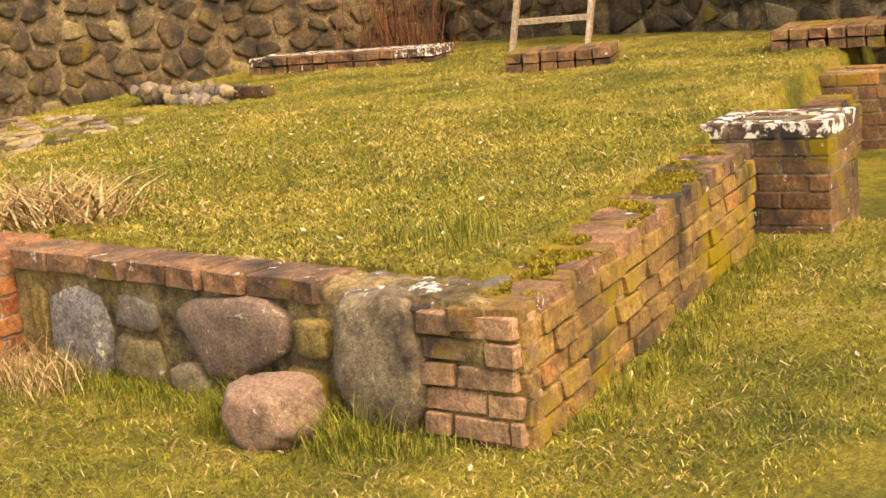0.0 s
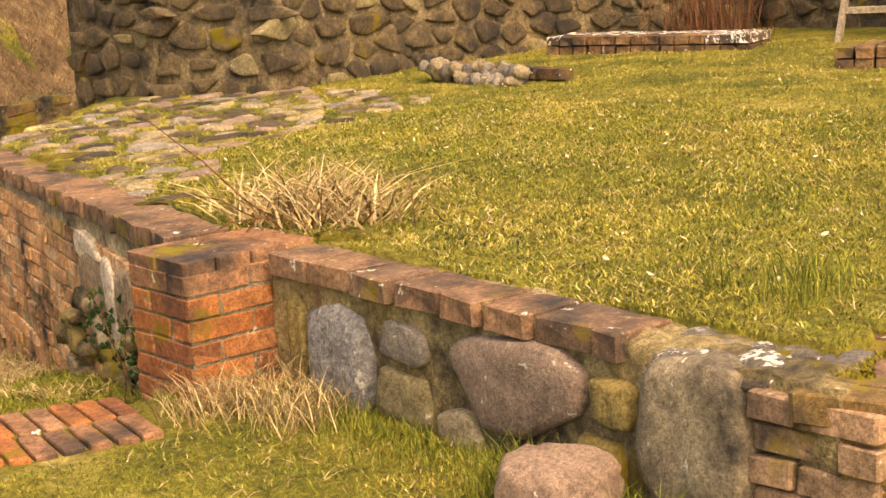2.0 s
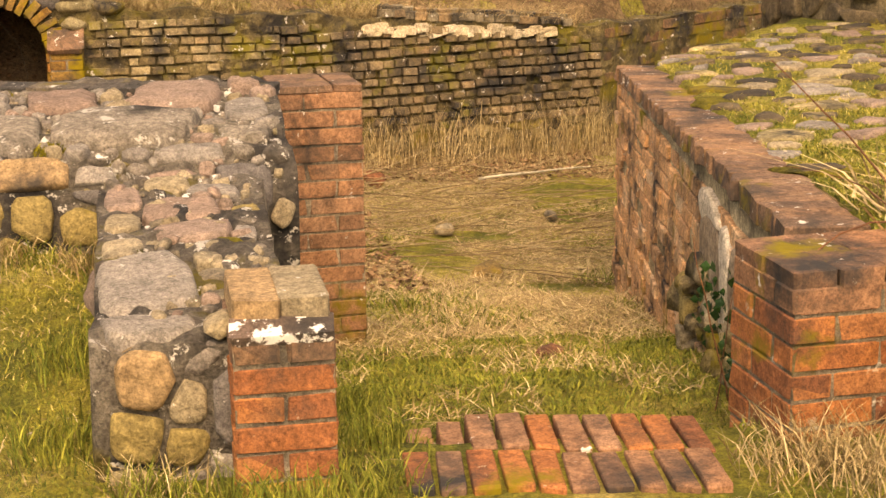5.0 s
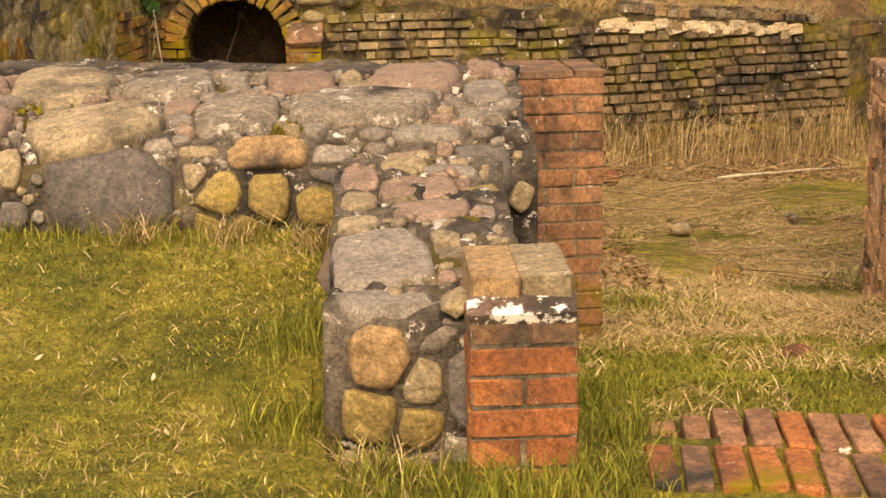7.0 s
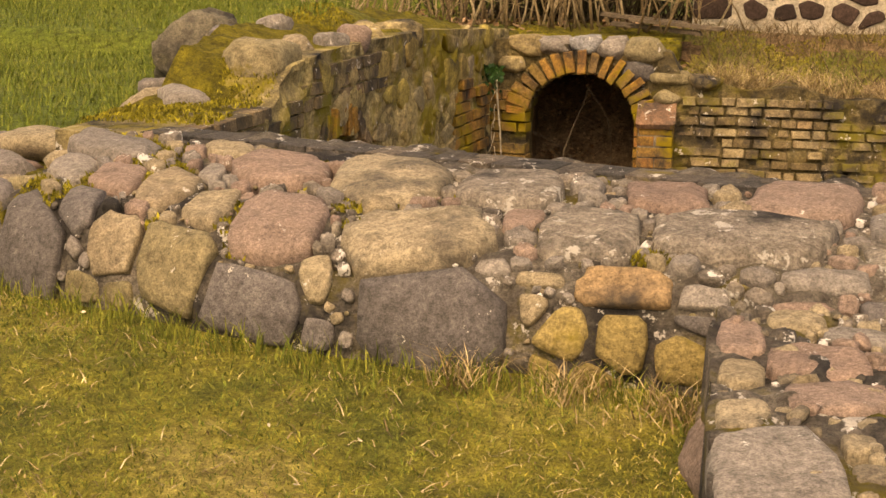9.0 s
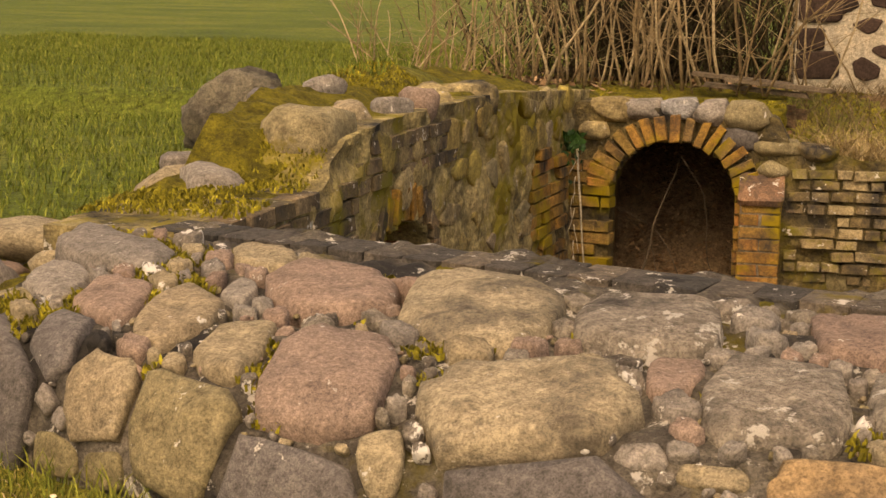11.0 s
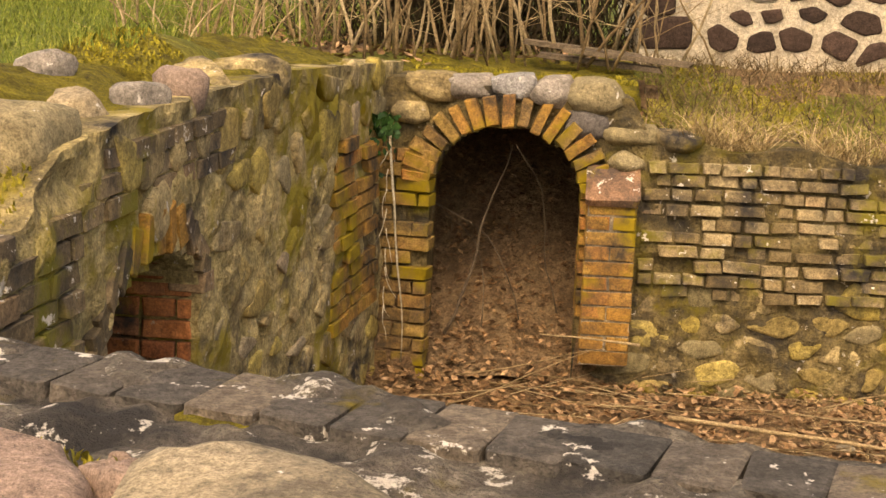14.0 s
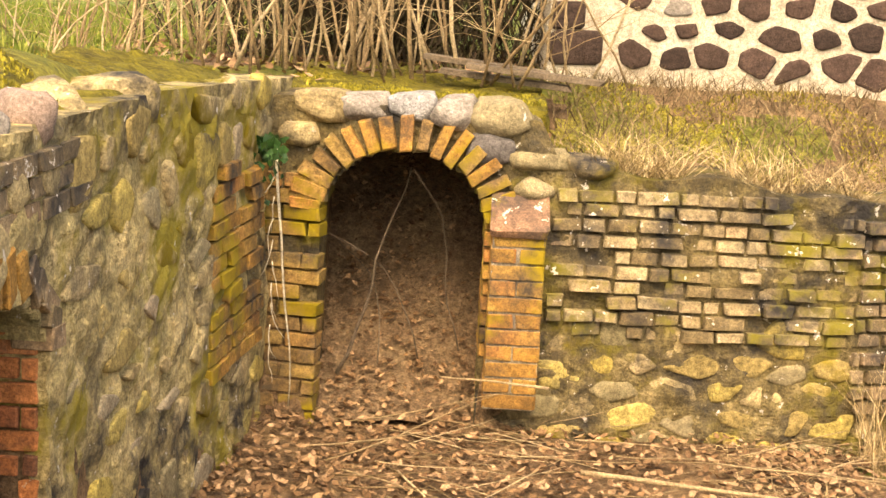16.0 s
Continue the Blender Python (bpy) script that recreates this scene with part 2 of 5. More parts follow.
LEAF = surface("dead_leaf", [(0.084, 0.0444, 0.024), (0.228, 0.132, 0.066), (0.456, 0.3, 0.18)], random_by="island", fine=25, bump=0.2)
PALE = surface("pale_leaf", [(0.5, 0.4, 0.28), (0.65, 0.57, 0.45)], random_by="island", fine=25, bump=0.2)
IVY = surface("ivy_leaf", [(0.01, 0.04, 0.012), (0.03, 0.09, 0.02)], random_by="island", fine=25, bump=0.1, rough=0.5)
BACKDROP_DARK = surface("dark_backdrop_blade", [(0.02, 0.015, 0.01), (0.05, 0.035, 0.02), (0.08, 0.07, 0.03)], random_by="island", fine=25, bump=0.1)
VINE = surface("pale_root", [(0.4, 0.36, 0.26), (0.55, 0.5, 0.4)], random_by="island", fine=40)
PLASTER_GREY = surface("grey_plaster", [(0.24, 0.17, 0.12), (0.36, 0.27, 0.19), (0.42, 0.33, 0.25)], random_by="", fine=30, bump=0.6)
PLASTER = surface("white_plaster", [(0.5, 0.42, 0.32), (0.68, 0.6, 0.5)], random_by="", fine=40)


# ---- building blocks ----
R = random.Random(7)


def to_mesh(name, verts, faces, smooth=False):
    me = bpy.data.meshes.new(name)
    me.from_pydata(verts, [], faces)
    if smooth:
        me.polygons.foreach_set("use_smooth", [True] * len(me.polygons))
    me.update()
    return me


def part(name, mesh, material, parent=None, label="", m=None):
    ob = new(name, mesh)
    if not mesh.materials:
        mesh.materials.append(material)
    if mesh.materials[0] != material:
        ob.material_slots[0].link = "OBJECT"
        ob.material_slots[0].material = material
    ob.parent = parent
    if m is not None:
        ob.matrix_basis = m
    if label:
        ob["label"] = label
    return ob


def thing(name, label, category, kind="", group=""):
    return tagged(new(name), label, category, group, kind)


def block_mesh(name, wear, seed):
    """A worn unit brick: bevelled box with uneven corners."""
    r = random.Random(seed)
    bm = bmesh.new()
    bmesh.ops.create_cube(bm, size=1.0)
    for v in bm.verts:
        v.co += Vector([r.uniform(-wear, wear) for _ in range(3)])
    bmesh.ops.bevel(bm, geom=list(bm.edges), offset=0.05 if wear < 0.1 else 0.1, segments=1 if wear < 0.1 else 2, affect="EDGES")
    me = bpy.data.meshes.new(name)
    bm.to_mesh(me)
    bm.free()
    return me


BLOCKS = [block_mesh("brick", 0.035, s) for s in range(6)]
BLOCKS_OLD = [block_mesh("worn_brick", 0.05, 50 + s) for s in range(6)]


def rock_mesh(name, seed, subdivisions=2, rough=0.22, flat=0.75, facets=7):
    """A unit field stone: a noisy, slightly faceted ball."""
    bm = bmesh.new()
    bmesh.ops.create_icosphere(bm, subdivisions=subdivisions, radius=0.5)
    off = Vector((seed * 7.3, seed * 3.1, seed * 5.7))
    r_ = random.Random(seed)
    planes = [(Vector((r_.gauss(0, 1), r_.gauss(0, 1), r_.gauss(0, 1))).normalized(), r_.uniform(0.36, 0.5)) for _ in range(facets)]
    for v in bm.verts:
        c = v.co.normalized()
        k = 1 + rough * noise.noise(c * 1.6 + off) + rough * 0.5 * noise.noise(c * 4.1 + off)
        c = Vector([math.copysign(abs(a) ** flat, a) for a in c]) * 0.5 * k
        for n_, d_ in planes:
            over = c.dot(n_) - d_
            if over > 0:
                c = c - n_ * over * 0.85
        v.co = c + c.normalized() * 0.03 * noise.noise(c * 9 + off) + c.normalized() * 0.012 * noise.noise(c * 24 + off)
    for f in bm.faces:
        f.smooth = True
    me = bpy.data.meshes.new(name)
    bm.to_mesh(me)
    bm.free()
    return me


ROCKS = [rock_mesh("field_stone", s, 3, 0.2, 0.68) for s in range(7)]
ROCKS_SMALL = [rock_mesh("stone", 20 + s, 2, 0.32, 0.62) for s in range(8)]
HOUSE_STONES = [block_mesh("stone_block", 0.12, 70 + s) for s in range(14)]
ROCKS_FLAT = [rock_mesh("face_stone", 40 + s, 2, 0.3, 0.36, 5) for s in range(8)]


def along(p0, p1):
    d = Vector((p1[0] - p0[0], p1[1] - p0[1], 0))
    return d.normalized(), d.length, math.degrees(math.atan2(d.y, d.x))


def put_brick(parent, c, size, turn, material, wear=0.3, old=False, name="brick", tilt=(0, 0)):
    me = R.choice(BLOCKS_OLD if old else BLOCKS)
    m = pose(c[0], c[1], c[2], tilt[0] + R.uniform(-1, 1) * wear * 3, tilt[1] + R.uniform(-1, 1) * wear * 3, turn + R.uniform(-1, 1) * wear * 5)
    return part(name, me, material, parent, m=m @ Matrix.Diagonal((*size, 1)))


def brick_face(parent, p0, p1, z0, z1, course, length, material, depth=0.11, old=False, skip=0.0, top=None, bottom=None, proud=0.0, joint=0.012, ragged=0.0):
    """Courses of bricks whose outer face runs from p0 to p1; the outside lies to the right of that way."""
    d, L, turn = along(p0, p1)
    inward = Vector((-d.y, d.x, 0))
    n = max(1, round((z1 - z0) / course))
    for i in range(n):
        z = z0 + (i + 0.5) * course
        s = -(i % 2) * length / 2 - (R.uniform(0, 0.1) if ragged else 0)
        header = i % 2 == 1 and not old
        while s < L - 0.02:
            w = (length if not header else length / 2) * (R.uniform(0.85 - ragged, 1.12 + ragged) if old else 1)
            a, b = max(s, 0), min(s + w, L)
            s += w
            if b - a < 0.04 or R.random() < skip:
                continue
            mid = (a + b) / 2
            if top and z > top(mid / L) or bottom and z < bottom(mid / L):
                continue
            dz = 0.02 * (ragged > 0) * noise.noise(Vector((p0[0] + mid * 1.4, i * 0.35, 1)))
            out = proud + R.uniform(-0.03, 0.012) * (ragged > 0) + R.uniform(-0.006, 0.008) * (1.4 if old else 1)
            c = Vector((*p0[:2], z + dz)) + d * mid + inward * (depth / 2 - out)
            put_brick(parent, c, (b - a - joint, depth, (course - joint) * (R.uniform(0.8, 1.02) if ragged else 1)), turn, material, (0.3 if not old else 0.26) + 0.4 * (ragged > 0), old)


def slab(name, quad, z0, z1, material, parent=None, nx=14, ny=8, lump=0.02, label="", front=None):
    """A solid body over a four-cornered plan, with a lumpy top z1(u, v) and sides down to z0."""
    a, b, c, d = [Vector((*p, 0)) for p in quad]
    vs, fs = [], []
    for j in range(ny + 1):
        for i in range(nx + 1):
            u, v = i / nx, j / ny
            q = a.lerp(b, u)
            if front:
                q.y = float(front(q.x))
            p = q.lerp(d.lerp(c, u), v)
            h = z1(u, v) + lump * noise.noise(p * 6) + lump * 0.6 * noise.noise(p * 17)
            vs.append((p.x + lump * 0.6 * noise.noise(p * 5 + Vector((9, 0, 0))), p.y + lump * 0.6 * noise.noise(p * 5 + Vector((0, 9, 0))), h))
    row = nx + 1
    for j in range(ny):
        for i in range(nx):
            k = j * row + i
            fs.append((k, k + 1, k + row + 1, k + row))
    rim = [i for i in range(row)] + [j * row + nx for j in range(1, ny + 1)] + [ny * row + i for i in range(nx - 1, -1, -1)] + [j * row for j in range(ny - 1, 0, -1)]
    levels = 5
    base = len(vs)
    for q in range(1, levels + 1):
        for k in rim:
            x, y, z = vs[k]
            w = q / levels
            s = lump * (0.8 if q < levels else 0)
            vs.append((x + s * noise.noise(Vector((x * 7, y * 7, q))), y + s * noise.noise(Vector((y * 7, x * 7, q + 5))), z + (z0 - z) * w))
    rings = [rim] + [[base + q * len(rim) + i for i in range(len(rim))] for q in range(levels)]
    for r0, r1 in zip(rings, rings[1:]):
        for i in range(len(rim)):
            j = (i + 1) % len(rim)
            fs.append((r0[j], r0[i], r1[i], r1[j]))
    fs.append(tuple(rings[-1][::-1]))
    return part(name, to_mesh(name, vs, fs, True), material, parent, label)


def tube(points, radius, sides=5, taper=0.4):
    """Vertices and faces of a tapering twig through points."""
    vs, fs = [], []
    for i, p in enumerate(points):
        d = (points[min(i + 1, len(points) - 1)] - points[max(i - 1, 0)]).normalized()
        u = d.orthogonal().normalized()
        w = d.cross(u)
        r = radius * (1 - (1 - taper) * i / (len(points) - 1))
        for k in range(sides):
            t = 2 * math.pi * k / sides
            vs.append(tuple(p + (u * math.cos(t) + w * math.sin(t)) * r))
    for i in range(len(points) - 1):
        for k in range(sides):
            a, b = i * sides + k, i * sides + (k + 1) % sides
            fs.append((a, b, b + sides, a + sides))
    fs.append(tuple(range(sides))[::-1])
    fs.append(tuple(range((len(points) - 1) * sides, len(points) * sides)))
    return vs, fs


def joined(chunks):
    vs, fs = [], []
    for v, f in chunks:
        k = len(vs)
        vs += v
        fs += [tuple(i + k for i in g) for g in f]
    return vs, fs


def bent(p, d, length, r, bend=0.25, steps=6, droop=0.0):
    pts, p, d = [Vector(p)], Vector(p), Vector(d).normalized()
    for i in range(steps):
        d = (d + Vector((r.uniform(-bend, bend), r.uniform(-bend, bend), r.uniform(-bend, bend) - droop))).normalized()
        p = p + d * length / steps
        pts.append(p.copy())
    return pts


def clipped(poly, nx, ny, c):
    """The part of a convex polygon where nx*u + ny*v <= c."""
    out = []
    for (a, b), (p, q) in zip(poly, poly[1:] + poly[:1]):
        d0, d1 = nx * a + ny * b - c, nx * p + ny * q - c
        if d0 <= 0:
            out.append((a, b))
        if d0 * d1 < 0:
            t = d0 / (d0 - d1)
            out.append((a + (p - a) * t, b + (q - b) * t))
    return out


def softened(poly, k=0.2):
    out = []
    for (a, b), (p, q) in zip(poly, poly[1:] + poly[:1]):
        out += [(a + (p - a) * k, b + (q - b) * k), (a + (p - a) * (1 - k), b + (q - b) * (1 - k))]
    return out


def outline_stone(parent, place, poly, bulge, depth, material, seed, name="stone"):
    """A bedded stone: its outline in wall coordinates, its face bulging out along the wall's normal."""
    n = len(poly)
    cu, cv = sum(p[0] for p in poly) / n, sum(p[1] for p in poly) / n
    size = max(0.02, max(abs(p[0] - cu) + abs(p[1] - cv) for p in poly))
    off = Vector((seed * 3.7, seed * 1.9, seed * 0.7))
    tu, tv = 0.3 * bulge * math.sin(seed * 2.1), 0.3 * bulge * math.cos(seed * 1.7)
    vs, fs = [], []
    for k, h in ((1.0, -depth), (1.0, -0.1 * bulge), (0.95, 0.62 * bulge), (0.82, 0.9 * bulge), (0.55, bulge), (0.26, 1.02 * bulge)):
        for u, v in poly:
            du, dv = (u - cu) * k, (v - cv) * k
            w = 1.0 + 0.05 * noise.noise(Vector((du * 9 / size, dv * 9 / size, 0)) + off) if h > 0 else 1.0
            e = 0.0 if h < 0 else 0.5 * bulge * abs(noise.noise(Vector((du * 1.8 / size, dv * 1.8 / size, 3)) + off)) + 0.22 * bulge * noise.noise(Vector((du * 7 / size, dv * 7 / size, 5)) + off)
            vs.append(place(cu + du * w, cv + dv * w, h + e + (tu * du + tv * dv) / size * (h > 0)))
    vs.append(place(cu, cv, bulge * 1.04))
    for r in range(5):
        for i in range(n):
            j = (i + 1) % n
            fs.append((r * n + i, r * n + j, r * n + n + j, r * n + n + i))
    fs += [(5 * n + i, 5 * n + (i + 1) % n, 6 * n) for i in range(n)]
    return part(name, to_mesh(name, vs, fs, True), material, parent)


def bedded_stones(parent, place, sites, pick, bulge=0.2, depth=0.08, gap=0.012, seed=1):
    """Stones given as (kind, u, v, width, height, turn), each trimmed where it meets its neighbours."""
    for i, (kind, u, v, w, h, turn) in enumerate(sites):
        a, c_, s_ = [], math.cos(radians(turn)), math.sin(radians(turn))
        n = 22 if w * h > 0.03 else 11
        for k in range(n):
            t = 2 * math.pi * k / n
            x, y = (math.copysign(abs(f) ** 0.6, f) for f in (math.cos(t), math.sin(t)))
            q = 0.98 + 0.2 * noise.noise(Vector((math.cos(t) * 1.3, math.sin(t) * 1.3, i * 3.3 + seed))) + 0.1 * noise.noise(Vector((math.cos(t) * 4, math.sin(t) * 4, i * 2.3 + seed)))
            x, y = x * w / 2 * q, y * h / 2 * q
            a.append((u + x * c_ - y * s_, v + x * s_ + y * c_))
        for j, (k2, u2, v2, w2, h2, t2) in enumerate(sites):
            du, dv = u2 - u, v2 - v
            d = math.hypot(du, dv)
            if j == i or d > (w + h + w2 + h2) / 2 or d < 1e-4:
                continue
            nu, nv = du / d, dv / d
            r1, r2 = math.hypot(nu * w / 2, nv * h / 2), math.hypot(nu * w2 / 2, nv * h2 / 2)
            if (r1 + r2) * 1.12 > d:
                a = clipped(a, nu, nv, nu * u + nv * v + d * r1 / (r1 + r2) - gap / 2)
        if len(a) > 2:
            outline_stone(parent, place, softened(a) if len(a) < 12 else a, bulge * min(w, h) ** 0.7 * 0.35, depth, pick(kind), i + seed)


def rubble(parent, place, u0, u1, v0, v1, w, h, gap, bulge, pick, keep=None, seed=1, shrink=(0.86, 1.0), depth=0.06, jitter=0.36, name="stone"):
    """Random rubble masonry: jittered cells of mean size w by h over a stretch of wall."""
    r = random.Random(seed)
    sites = []
    nu, nv = max(1, round((u1 - u0) / w)), max(1, round((v1 - v0) / h))
    for j in range(-1, nv + 1):
        for i in range(-1, nu + 1):
            if r.random() < 0.1:
                continue
            sites.append((i + 0.5 + 0.5 * (j % 2) + r.uniform(-jitter, jitter), j + 0.5 + r.uniform(-jitter, jitter)))
    for a, b in sites:
        u, v = u0 + a * w, v0 + b * h
        if not (u0 <= u <= u1 and v0 <= v <= v1) or keep and not keep(u, v):
            continue
        poly = [(a - 1.2, b - 1.2), (a + 1.2, b - 1.2), (a + 1.2, b + 1.2), (a - 1.2, b + 1.2)]
        for p, q in sites:
            d = math.hypot(p - a, q - b)
            if 0 < d < 2.6:
                poly = clipped(poly, (p - a) / d, (q - b) / d, ((p * p + q * q - a * a - b * b) / 2) / d)
        if len(poly) < 3:
            continue
        k = r.uniform(*shrink)
        poly = [(u0 + (a + (p - a) * k) * w, v0 + (b + (q - b) * k) * h) for p, q in poly]
        cu, cv = sum(p for p, _ in poly) / len(poly), sum(q for _, q in poly) / len(poly)
        poly = [(p - math.copysign(min(gap / 2, abs(p - cu) * 0.4), p - cu), q - math.copysign(min(gap / 2, abs(q - cv) * 0.4), q - cv)) for p, q in poly]
        outline_stone(parent, place, softened(poly, 0.13), bulge * r.uniform(0.6, 1.3), depth, pick(r), r.uniform(0, 50), name)


# ---- plan ----
def seg(x, xs, ys):
    return float(np.interp(x, xs, ys))


def wall_front(x):
    return np.interp(x, [-3.4, -2.68, -1.87, -1.32, -0.88, -0.34, 0.3], [2.95, 2.44, 2.0, 1.83, 1.79, 1.74, 1.74])


PLATFORM = [(1.78, 0.42), (1.9, 0.1), (1.95, -2.2), (4.5, -1.3), (7.0, -0.5), (13, 1.6), (13, 8), (8.5, 10.5), (5.4, 8.2), (2.5, 4.6)]
PIT = [(-2.3, 3.42), (0.3, 2.8), (0.3, 0.3), (1.5, 0.25), (1.68, 0.42), (2.45, 4.6), (4.9, 7.9), (7.2, 11.4), (6.9, 12.3), (3.85, 9.85), (-0.6, 8.75), (-0.88, 8.74), (-0.88, 10.1), (-1.76, 10.1), (-1.76, 8.78), (-2.05, 8.8), (-2.28, 5.96), (-2.9, 5.96), (-2.9, 5.02), (-2.33, 5.02)]


def inside(poly, X, Y):
    """Signed distance to a polygon, positive inside."""
    d = np.full(X.shape, 1e9)
    ins = np.zeros(X.shape, bool)
    for (x0, y0), (x1, y1) in zip(poly, poly[1:] + poly[:1]):
        ex, ey = x1 - x0, y1 - y0
        t = np.clip(((X - x0) * ex + (Y - y0) * ey) / (ex * ex + ey * ey), 0, 1)
        d = np.minimum(d, np.hypot(X - x0 - t * ex, Y - y0 - t * ey))
        ins ^= ((y0 > Y) != (y1 > Y)) & (X < (x1 - x0) * (Y - y0) / ((y1 - y0) or 1e-9) + x0)
    return np.where(ins, d, -d)


def smooth(a, b, v):
    t = np.clip((v - a) / (b - a), 0, 1)
    return t * t * (3 - 2 * t)


def height(X, Y):
    """The ground's height: lawn, raised bed, sunken cellar, bank behind it."""
    X, Y = np.asarray(X, float), np.asarray(Y, float)
    lawn = 0.2 * smooth(0.2, 1.9, Y) * smooth(0.4, -0.4, X)
    left = smooth(3.2, 5.2, Y) * smooth(-2.0, -2.5, X)
    far = 0.42 + 0.33 * smooth(-3.55, -2.7, X) * smooth(4.2, 5.6, Y)
    lawn = lawn * (1 - left) + far * left
    behind = Y - np.interp(X, [-2.2, -0.65, 0.8, 3.75, 7.2], [8.8, 8.68, 8.75, 9.7, 12.4])
    bank = smooth(0.0, 0.35, behind)
    rim = 0.28 - 0.075 * np.clip(X, 0, 4) + 0.3 * smooth(-0.6, -1.0, X)
    lawn = lawn * (1 - bank) + bank * (rim + (0.64 - rim) * smooth(0.2, 1.7, behind))
    lawn = lawn + np.clip(behind - 0.35, 0, 6) * 0.42 * smooth(1.5, 3.0, X) * smooth(30, 14, X)
    lawn = lawn + 0.2 * smooth(0.9, 0.0, np.hypot((X + 2.75) / 1.0, (Y - 6.6) / 1.6))
    z = lawn
    up = smooth(-0.03, 0.03, inside(PLATFORM, X, Y))
    z = z * (1 - up) + up * (0.45 + 0.012 * np.clip(X - 2, 0, 8) - 0.02 * np.clip(Y - 1, 0, 6))
    down = smooth(-0.03, 0.05, inside(PIT, X, Y))
    floor = np.interp(Y, [0.15, 0.28, 1.2, 3.0, 4.6, 6.5, 9.5], [0.0, -0.13, -0.22, -0.6, -0.85, -0.95, -0.92]) - 0.12 * smooth(0.5, 2.5, X) * smooth(3, 6, Y)
    lumps = 0.011 * np.sin(2.9 * X + 1.7 * np.sin(1.3 * Y)) * np.sin(3.3 * Y + 1.1 * np.sin(2.1 * X)) + 0.006 * np.sin(9.7 * X + 2 * np.sin(3.1 * Y)) * np.sin(8.3 * Y + 2 * np.sin(4.3 * X))
    return z * (1 - down) + down * floor + lumps


def ground_at(x, y):
    return float(height(np.array([x]), np.array([y]))[0])


def spread(lo, hi, step, far):
    core = np.arange(lo, hi + 1e-6, step)
    out = step * np.cumsum(1.22 ** np.arange(1, 40))
    out = out[out < far]
    return np.concatenate([(lo - out)[::-1], core, hi + out])


gx, gy = spread(-4.5, 7.5, 0.07, 400), spread(-3.5, 11.5, 0.07, 400)
GX, GY = np.meshgrid(gx, gy)
GZ = height(GX, GY)
nx_, ny_ = len(gx), len(gy)
idx = np.arange(nx_ * ny_).reshape(ny_, nx_)
quads = np.stack([idx[:-1, :-1], idx[:-1, 1:], idx[1:, 1:], idx[1:, :-1]], -1).reshape(-1, 4)
ground_mesh = to_mesh("ground", np.stack([GX, GY, GZ], -1).reshape(-1, 3).tolist(), quads.tolist(), True)
ground = part("ground", ground_mesh, SOIL)
tagged(ground, "patchy spring lawn with yellow moss and a sunken cellar", "ground", kind="structure")
ground_mesh.materials.append(LITTER)
ground_mesh.materials.append(MOSS)
ground_mesh.materials.append(SOIL_GREEN)
cx, cy = (GX[:-1, :-1] + 0.03).ravel(), (GY[:-1, :-1] + 0.03).ravel()
wob = np.array([noise.noise(Vector((x * 1.5, y * 1.5, 8))) for x, y in zip(cx, cy)])
in_pit = (inside(PIT, cx, cy) > 0.0) & (cy > 4.3 + wob * 1.2) & (cx < 1.0 + 0.5 * wob) | ((cy > 8.6) & (cx > -3) & (cx < 7) & (cy < 12.5) & (wob > 0.05) & (inside(PLATFORM, cx, cy) < 0))
on_rim = (cx > -3.5) & (cx < -2.2) & (cy > 3.5) & (cy < 9.2) & (wob > -0.12) & ~in_pit
meadow = (cx + 0.15 * cy < -2.4) & (cy > 3.4) & ~on_rim & ~in_pit | (cy > 13) & (cx < 1.5)
bank_side = (cx > 0.9) & (cy > 9.0) & (cy < 30) & (inside(PLATFORM, cx, cy) < 0) & (wob > -0.25)
in_pit = in_pit | bank_side
kinds = in_pit.astype(int) * (cy <= 13 + 20 * bank_side) + 2 * on_rim.astype(int) + 3 * meadow.astype(int)
ground_mesh.polygons.foreach_set("material_index", kinds.tolist())

# ---- walls of the setting ----
PROFILE_Y = [0, 0, 0.05, 0.15, 0.35, 0.7, 1.15]
PROFILE_Z = [-0.1, 0.3, 0.42, 0.49, 0.53, 0.57, 0.6]
PROFILE_S = [0, 0.4, 0.53, 0.671, 0.875, 1.228, 1.679]
WALL_B = tagged(slab("wall_fieldstone", [(-2.75, 2.47), (0.32, 1.78), (0.34, 2.9), (-2.6, 3.64)], -0.7, lambda u, v: float(np.interp(v * 1.15, PROFILE_Y[1:], PROFILE_Z[1:])) + 0.002, MORTAR_DARK, None, 150, 80, 0.03, "", lambda x: wall_front(x) + 0.0),
                "low wide field-stone wall set in dark mortar", "wall", kind="structure")
WALL_A = tagged(slab("wall_return", [(-0.33, 0.16), (0.16, 0.12), (0.2, 1.84), (-0.33, 1.84)], -0.4, lambda u, v: 0.35 + 0.09 * v, MORTAR_DARK, None, 26, 70, 0.04),
                "short low return wall of field stones in mortar", "wall", kind="structure")
WALL_C = tagged(slab("wall_far_left", [(-4.6, 4.2), (-2.7, 2.5), (-2.45, 3.45), (-3.2, 4.8)], 0.0, lambda u, v: 0.3 + 0.14 * u + 0.1 * v, MOSS, None, 24, 12, 0.06),
                "low mossy end of the field-stone wall", "wall", kind="structure")


def field_stone(x, y, z, w, d, h, kind, parent):
    me = R.choice(ROCKS)
    if parent == WALL_B and z < 0.42:
        y += 0.05
    return part("stone", me, STONES[kind], parent, m=pose(x, y, z, R.uniform(-8, 8), R.uniform(-8, 8), R.uniform(-14, 14)) @ Matrix.Diagonal((w * 1.22, d * 1.4, h * 1.35, 1)))


